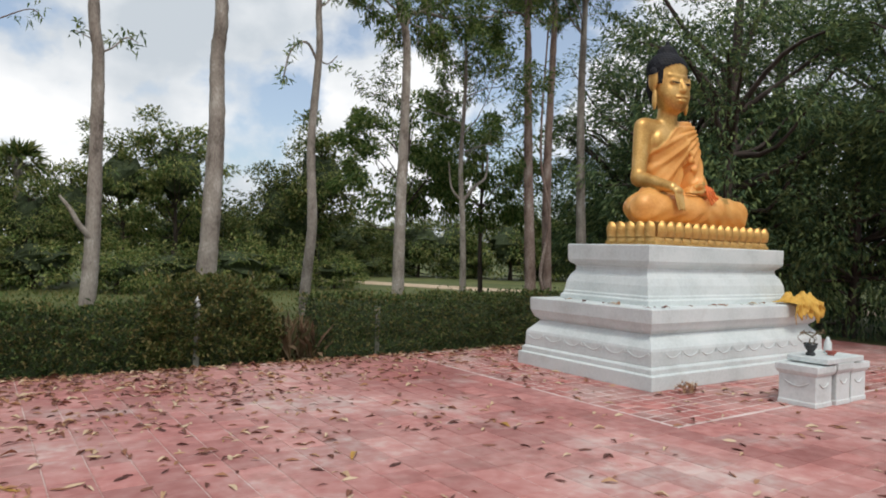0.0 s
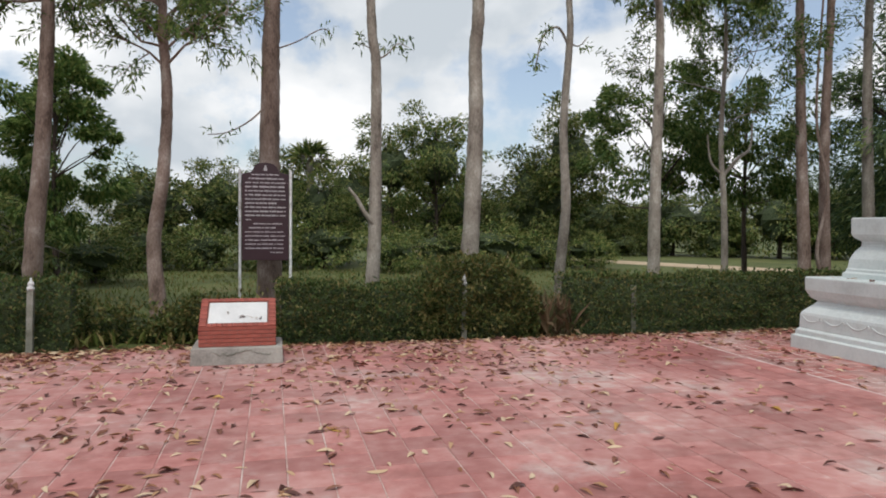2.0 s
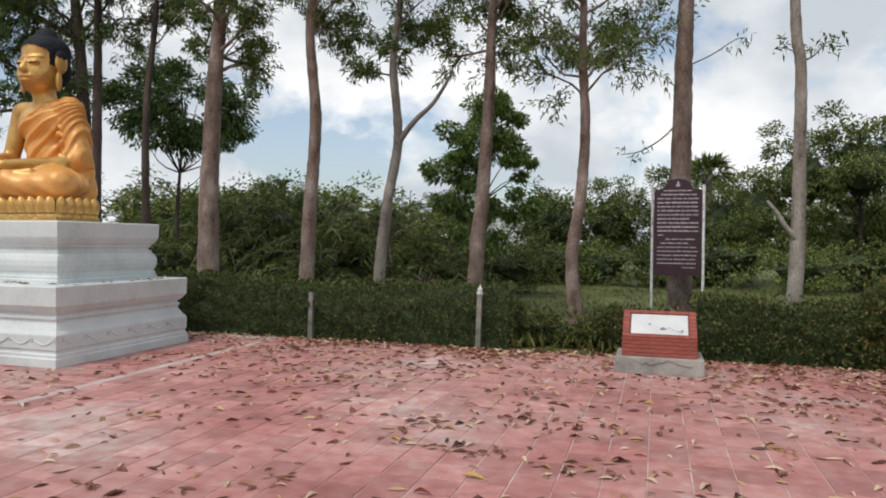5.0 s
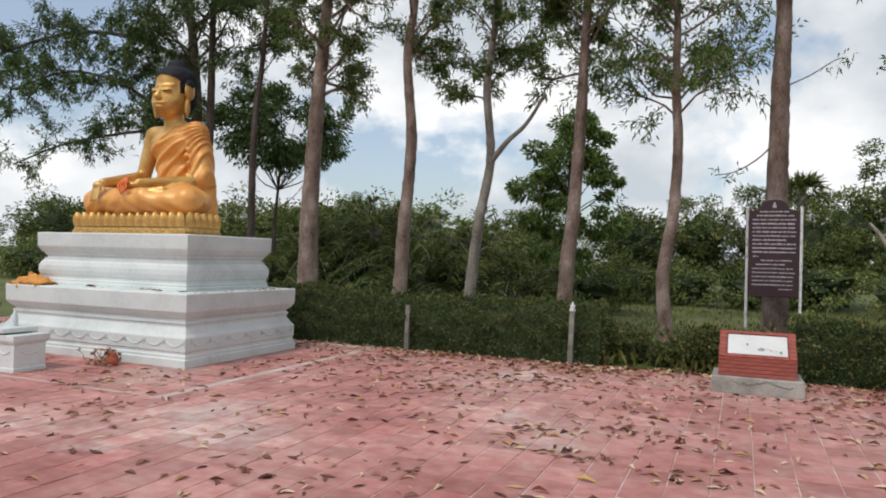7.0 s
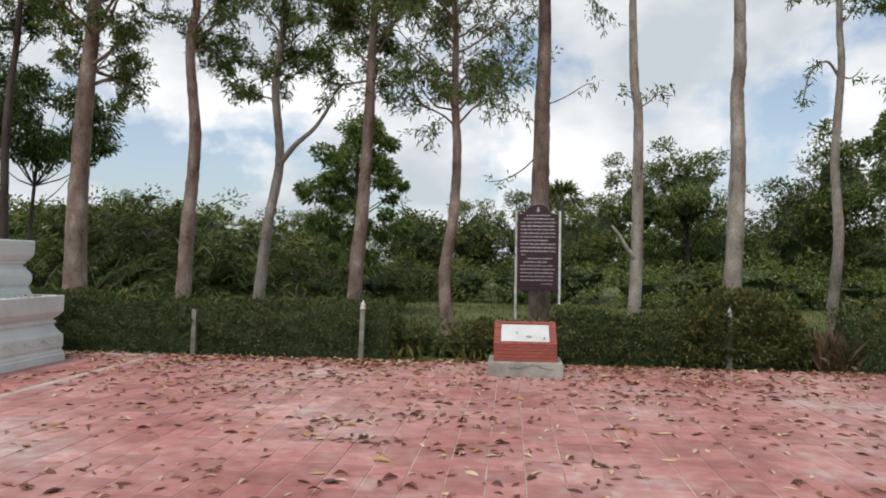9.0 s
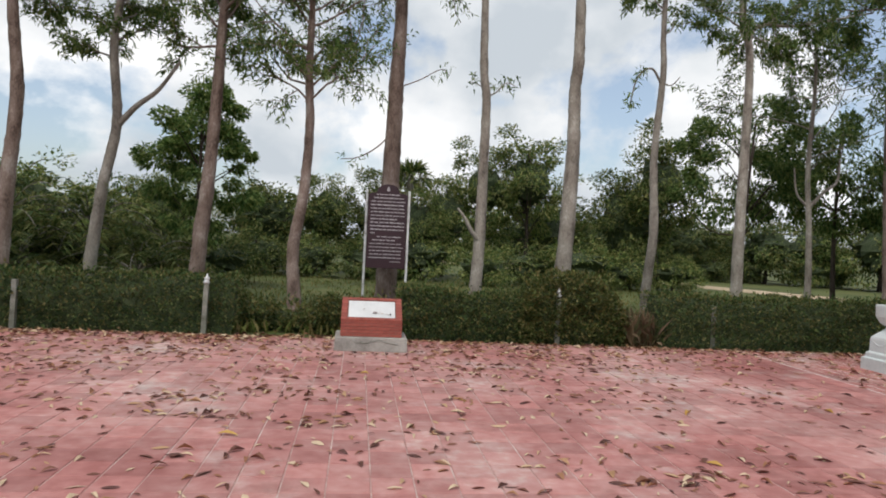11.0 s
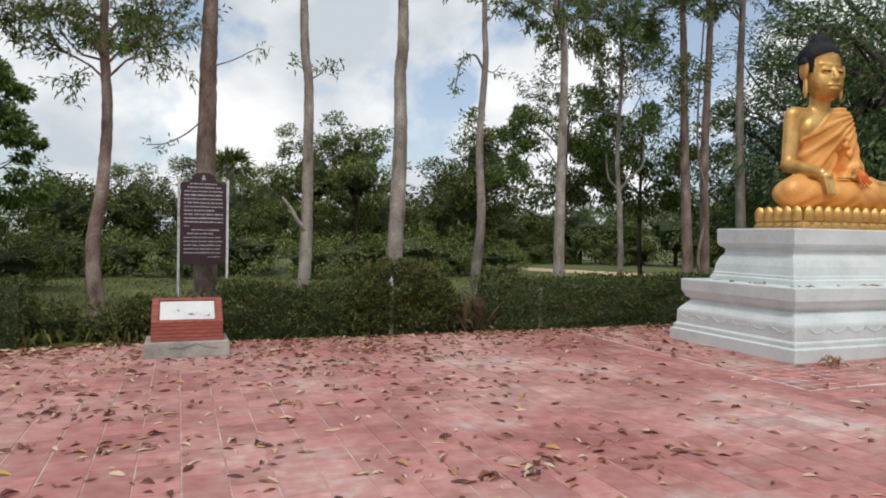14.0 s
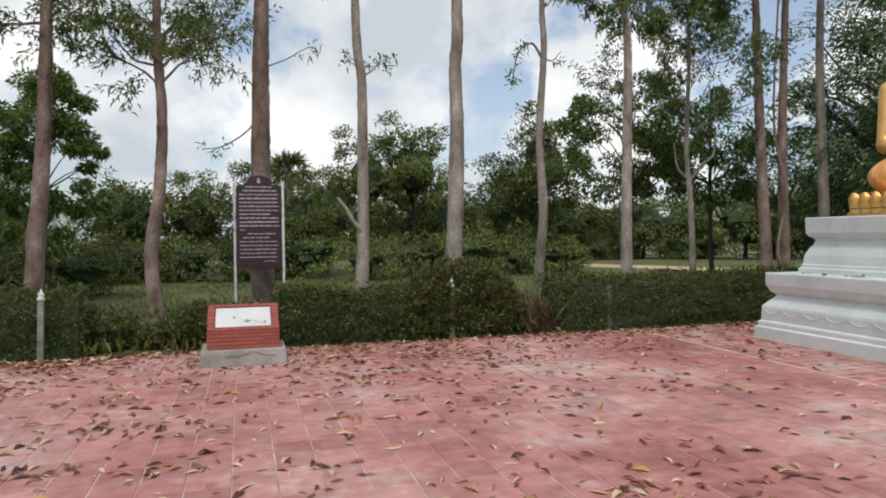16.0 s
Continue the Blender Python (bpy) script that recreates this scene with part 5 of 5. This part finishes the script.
# ---- brick stand with a white slab ----
def brick_stand(x, y):
    t = thing("brick_stand", "red brick reading stand with a white slab on a concrete base", "stand", "", (x, y, 0))
    g = Geo()
    rng = np.random.default_rng(2)
    g.loft([(-0.545, -0.34, 0.545, 0.42, -0.005), (-0.54, -0.335, 0.54, 0.42, 0.10), (-0.535, -0.33, 0.535, 0.41, 0.205)])
    part("concrete_base", g, CONCRETE, t, "cracked grey concrete base", bevel=0.012)
    g = Geo()
    g.tube(np.array([(a, -0.337, 0.145 + 0.03 * math.sin(a * 14) + 0.012 * rng.normal()) for a in np.linspace(-0.28, 0.4, 26)]), 0.006, 5)
    part("mortar_seam", g, POST, t, "dark uneven crack")
    W, F, B, HF, HB = 0.455, -0.245, 0.30, 0.455, 0.745
    z0 = 0.205
    # mortar body, set back from the brick faces
    e = 0.008
    g = Geo()
    v = []
    for xx in (-W + e, W - e):
        v += [(xx, F + e, z0), (xx, B - e, z0), (xx, B - e, HB - e), (xx, B - 0.1, HB - e), (xx, F + e, HF - e)]
    g.add(v, [(0, 5, 9, 4), (4, 9, 8, 3), (3, 8, 7, 2), (2, 7, 6, 1), (0, 4, 3, 1), (1, 3, 2, 2), (5, 6, 8, 9), (6, 7, 8, 8)][:4] + [(0, 4, 3, 1), (5, 6, 8, 9)])
    part("mortar", g, MORTAR, t)
    bw, bh, jt = 2 * W / 5, 0.049, 0.006

    def brick_mesh(lx, ly, lz):
        q = Geo()
        c = 0.004
        q.loft([(-lx / 2 + c, -ly / 2 + c, lx / 2 - c, ly / 2 - c, -lz / 2), (-lx / 2, -ly / 2, lx / 2, ly / 2, -lz / 2 + c), (-lx / 2, -ly / 2, lx / 2, ly / 2, lz / 2 - c), (-lx / 2 + c, -ly / 2 + c, lx / 2 - c, ly / 2 - c, lz / 2)])
        return q.mesh("brick", BRICK)

    full, half, side = brick_mesh(bw - jt, 0.03, bh - jt), brick_mesh(bw / 2 - jt, 0.03, bh - jt), brick_mesh(0.03, 0.13, bh - jt)

    def lay(mesh, p, rx=0.0, turn=0.0):
        o = part("brick", mesh, BRICK, t)
        o.location, o.rotation_euler = (p[0], p[1] + rng.normal() * 0.0012, p[2]), (rx, 0, turn)

    n = int((HF - z0) / bh)
    for r in range(n):
        z = z0 + (r + 0.5) * (HF - z0) / n
        row = [bw] * 5 if r % 2 == 0 else [bw / 2] + [bw] * 4 + [bw / 2]
        a = -W
        for ln in row:
            lay(full if ln == bw else half, (a + ln / 2, F + 0.012, z))
            a += ln
    # sloping top: rowlock frame round the slab
    slope = math.atan2(HB - HF, (B - 0.1) - F)
    ln = math.hypot(HB - HF, (B - 0.1) - F)
    ca, sa = math.cos(slope), math.sin(slope)

    def on_slope(a, s, lift=0.0):
        return (a, F + s * ca - lift * sa, HF + s * sa + lift * ca)

    for i in range(7):
        for s in (-1, 1):
            lay(row_side, on_slope(s * (W - 0.045), (i + 0.5) * ln / 7, 0.0), slope)
    for i in range(12):
        lay(row_top, on_slope(-W + 0.09 + (i + 0.5) * (2 * W - 0.18) / 12, ln - 0.03, 0.0), slope)
        lay(row_top, on_slope(-W + 0.09 + (i + 0.5) * (2 * W - 0.18) / 12, 0.022, 0.0), slope)
    for s in (-1, 1):
        for r in range(10):
            z = z0 + (r + 0.5) * bh
            deep = B - 0.02 if z < HF else B - 0.02
            start = F + 0.03 if z < HF else F + (z - HF) / math.tan(slope) + 0.06
            a = start
            while a < deep - 0.05:
                lay(side, (s * (W - 0.012), min(a + 0.065, deep - 0.065), z))
                a += 0.136
    g = Geo()
    g.box((-W + 0.105, 0.055, -0.012), (W - 0.105, ln - 0.085, 0.012))
    slab = part("slab", g, SLAB, t, "plain white stone slab", bevel=0.004)
    slab.location, slab.rotation_euler = (0, F, HF), (slope, 0, 0)
    return t


def small_brick(lx, ly, lz):
    q = Geo()
    c = 0.004
    q.loft([(-lx / 2 + c, -ly / 2 + c, lx / 2 - c, ly / 2 - c, -lz / 2), (-lx / 2, -ly / 2, lx / 2, ly / 2, -lz / 2 + c), (-lx / 2, -ly / 2, lx / 2, ly / 2, lz / 2 - c), (-lx / 2 + c, -ly / 2 + c, lx / 2 - c, ly / 2 - c, lz / 2)])
    return q.mesh("brick", BRICK)


row_side, row_top = small_brick(0.085, 0.072, 0.03), small_brick(0.056, 0.055, 0.03)
brick_stand(-0.50, 8.72)


# ---- fallen leaves ----
def fallen(name, seed, pts, mat, label, length=0.12, kind="stuff"):
    rng = np.random.default_rng(seed)
    g = Geo()
    for x, y, z in pts:
        a = rng.uniform(0, 2 * np.pi)
        L = length * rng.uniform(0.5, 1.3)
        W = L * rng.uniform(0.2, 0.36)
        curl, arch, tilt, bend = rng.uniform(0.05, 0.75) * W, rng.uniform(-0.1, 0.15) * L, rng.normal() * 0.2, rng.normal() * 0.18
        u = np.array([-0.5, -0.3, -0.05, 0.22, 0.42, 0.5])
        wd = np.array([0.08, 0.7, 1.0, 0.8, 0.35, 0.03]) * W / 2
        h = arch * (1 - (2 * u) ** 2)
        v = []
        for s, c in ((-1, curl), (0, 0), (1, curl * rng.uniform(0.3, 1.2))):
            v.append(np.stack([u * L, s * wd + bend * L * u * u, h + c * (wd / (W / 2 + 1e-6)) ** 2 + tilt * s * wd], 1))
        v = np.concatenate(v)
        v = v @ np.array([[math.cos(a), math.sin(a), 0], [-math.sin(a), math.cos(a), 0], [0, 0, 1]])
        v[:, 2] += z + 0.003 - v[:, 2].min()
        g.add(v + np.array([x, y, 0]), [(r * 6 + i, r * 6 + i + 1, r * 6 + i + 7, r * 6 + i + 6) for r in range(2) for i in range(5)])
    o = new(name, g.mesh(name, mat))
    return tagged(o, label, "leaves", kind=kind)


def blocked(x, y):
    for cx, cy in (PED_A, PED_B):
        if abs(x - cx) < PED_W / 2 + 0.05 and abs(y - cy) < PED_D / 2 + 0.05:
            return True
    for cx, cy in (ALTAR_A, ALTAR_B):
        if abs(x - cx) < 0.7 and abs(y - cy) < 0.35:
            return True
    return abs(x + 0.5) < 0.6 and abs(y - 8.75) < 0.5


rng = np.random.default_rng(101)
pts = []
while len(pts) < 10800:
    x, y = rng.uniform(-15.5, 13), rng.uniform(1.5, 10.3)
    near = 0.085 + 1.5 * math.exp(-((9.75 - y) / 0.42) ** 2) + 0.34 * math.exp(-((9.2 - y) / 1.6) ** 2)
    thick = 1.25 if x < 3.5 else 0.75
    clump = noise.noise(Vector((x * 0.8, y * 0.8, 7.0))) + 0.5 * noise.noise(Vector((x * 2.3, y * 2.3, 2.0)))
    if rng.random() < near * thick * (0.55 + 0.9 * max(-0.4, clump)) and not blocked(x, y):
        pts.append((x, y, 0.0 if y < 9.62 else -0.055))
fallen("fallen_leaves", 102, pts, DRY_LEAF, "scattered dry brown leaves on the tiles and along the hedge")
piles = []
for x, y, n, s in ((0.75, 7.05, 40, 0.28), (-1.2, 5.6, 34, 0.3), (-2.4, 5.3, 26, 0.25), (-1.0, 4.4, 30, 0.25), (-2.0, 4.55, 26, 0.22), (1.5, 6.55, 12, 0.2), (3.0, 7.6, 26, 0.3), (-4.2, 6.6, 26, 0.4), (1.9, 3.0, 26, 0.22), (0.5, 9.2, 30, 0.5), (-5.0, 4.7, 14, 0.2),
                   (-2.2, 8.9, 60, 0.8), (-5.5, 9.2, 60, 1.0), (5.5, 9.3, 50, 0.9)):
    piles += [(x + rng.normal() * s, y + rng.normal() * s * 0.45, 0.0) for i in range(n)]
piles = [p for p in piles if not blocked(p[0], p[1])]
fallen("leaf_piles", 103, piles, DRY_LEAF, "small drifts of dry leaves on the tiles", 0.11)
fallen("yellow_leaves", 104, [(x, y, 0) for x, y in ((0.39, 5.43), (2.75, 5.0), (2.15, 3.35), (-1.75, 4.0), (-2.6, 4.7), (4.5, 5.2), (-0.6, 6.7), (-4.6, 5.6))], YELLOW_LEAF, "single yellowed leaves lying on the tiles", 0.2)
on_ledge = []
for cx, cy in (PED_A, PED_B):
    for i in range(16):
        on_ledge.append((cx + rng.uniform(-1.9, 1.9), cy - PED_D / 2 + rng.uniform(0.13, 0.3), 1.036))
        on_ledge.append((cx + (-1 if cx > 0 else 1) * (PED_W / 2 - rng.uniform(0.12, 0.3)), cy + rng.uniform(-1.1, 1.1), 1.036))
fallen("ledge_leaves", 105, on_ledge, DRY_LEAF, "few dry leaves lying on the pedestal ledges", 0.12)
fallen("slab_leaves", 106, [(-0.38, 8.60, 0.56), (-0.28, 8.56, 0.535), (-0.62, 8.66, 0.60), (-0.34, 8.57, 0.545), (-0.23, 8.55, 0.53), (-0.45, 8.585, 0.55)], DRY_LEAF, "few dry leaves on the white slab", 0.09)


# ---- tiles, last ----
T = 0.30
ZONES = ((6.01, 4.32, 12.65, 9.62), (-13.1, 4.62, -6.58, 9.62))
NEAR = (-3.02, 2.7, 2.98, 7.2)


chip = Geo()
chip.chip((-T / 2 + 0.0055, -T / 2 + 0.003, -0.03), (T / 2 - 0.0055, T / 2 - 0.003, 0.0), 0.004)
tile_mesh = chip.mesh("tile", TILE)
rest = Geo()
rng = np.random.default_rng(9)
X0, Y0 = -16.19, -8.99
for i in range(107):
    for j in range(62):
        x, y = X0 + (i + 0.5) * T, Y0 + (j + 0.5) * T
        dz = float(rng.normal() * 0.0012)
        if x > PLAZA[2] - 0.1:
            continue
        cut = None
        for a, b, c, d in ZONES:
            if x + T / 2 > a and x - T / 2 < c and y + T / 2 > b:
                cut = (a, b, c, d)
        if cut:
            a, b, c, d = cut
            x0, x1, y0, y1 = x - T / 2 + 0.0055, x + T / 2 - 0.0055, y - T / 2 + 0.003, y + T / 2 - 0.003
            for p0, p1, q0, q1 in ((x0, min(x1, a - 0.02), y0, y1), (max(x0, c + 0.02), x1, y0, y1), (max(x0, a - 0.012), min(x1, c), y0, min(y1, b - 0.02))):
                if p1 - p0 > 0.025 and q1 - q0 > 0.025:
                    rest.chip((p0, q0, -0.03), (p1, q1, dz), 0.004)
            continue
        if NEAR[0] < x < NEAR[2] and NEAR[1] < y < NEAR[3]:
            o = part("tile", tile_mesh, TILE, pavement)
            o.location = (x, y, dz)
            o.rotation_euler = (float(rng.normal() * 0.002), float(rng.normal() * 0.002), 0)
        else:
            rest.chip((x - T / 2 + 0.0055, y - T / 2 + 0.003, -0.03), (x + T / 2 - 0.0055, y + T / 2 - 0.003, dz), 0.004)
tagged(part("tiles", rest, TILE, pavement), "faded red square cement tiles", kind="stuff")
for a, b, c, d in ZONES:
    g = Geo()
    g.box((a - 0.015, b - 0.015, -0.02), (c + 0.015, d, -0.001))
    part("border_bed", g, PALE, pavement)
    g = Geo()
    s = 0.2
    for i in range(int((c - a - 0.04) / s)):
        for j in range(int((d - b - 0.04) / s)):
            x, y = a + 0.02 + (i + 0.5) * s, b + 0.02 + (j + 0.5) * s
            q = 0.008 + 0.007 * rng.random()
            g.chip((x - s / 2 + q, y - s / 2 + q, -0.02), (x + s / 2 - q, y + s / 2 - q, 0.003 + float(rng.normal() * 0.001)), 0.004)
    tagged(part("border_tiles", g, BORDER_TILE, pavement), "small dark red tiles with wide pale joints round the pedestal", kind="stuff")
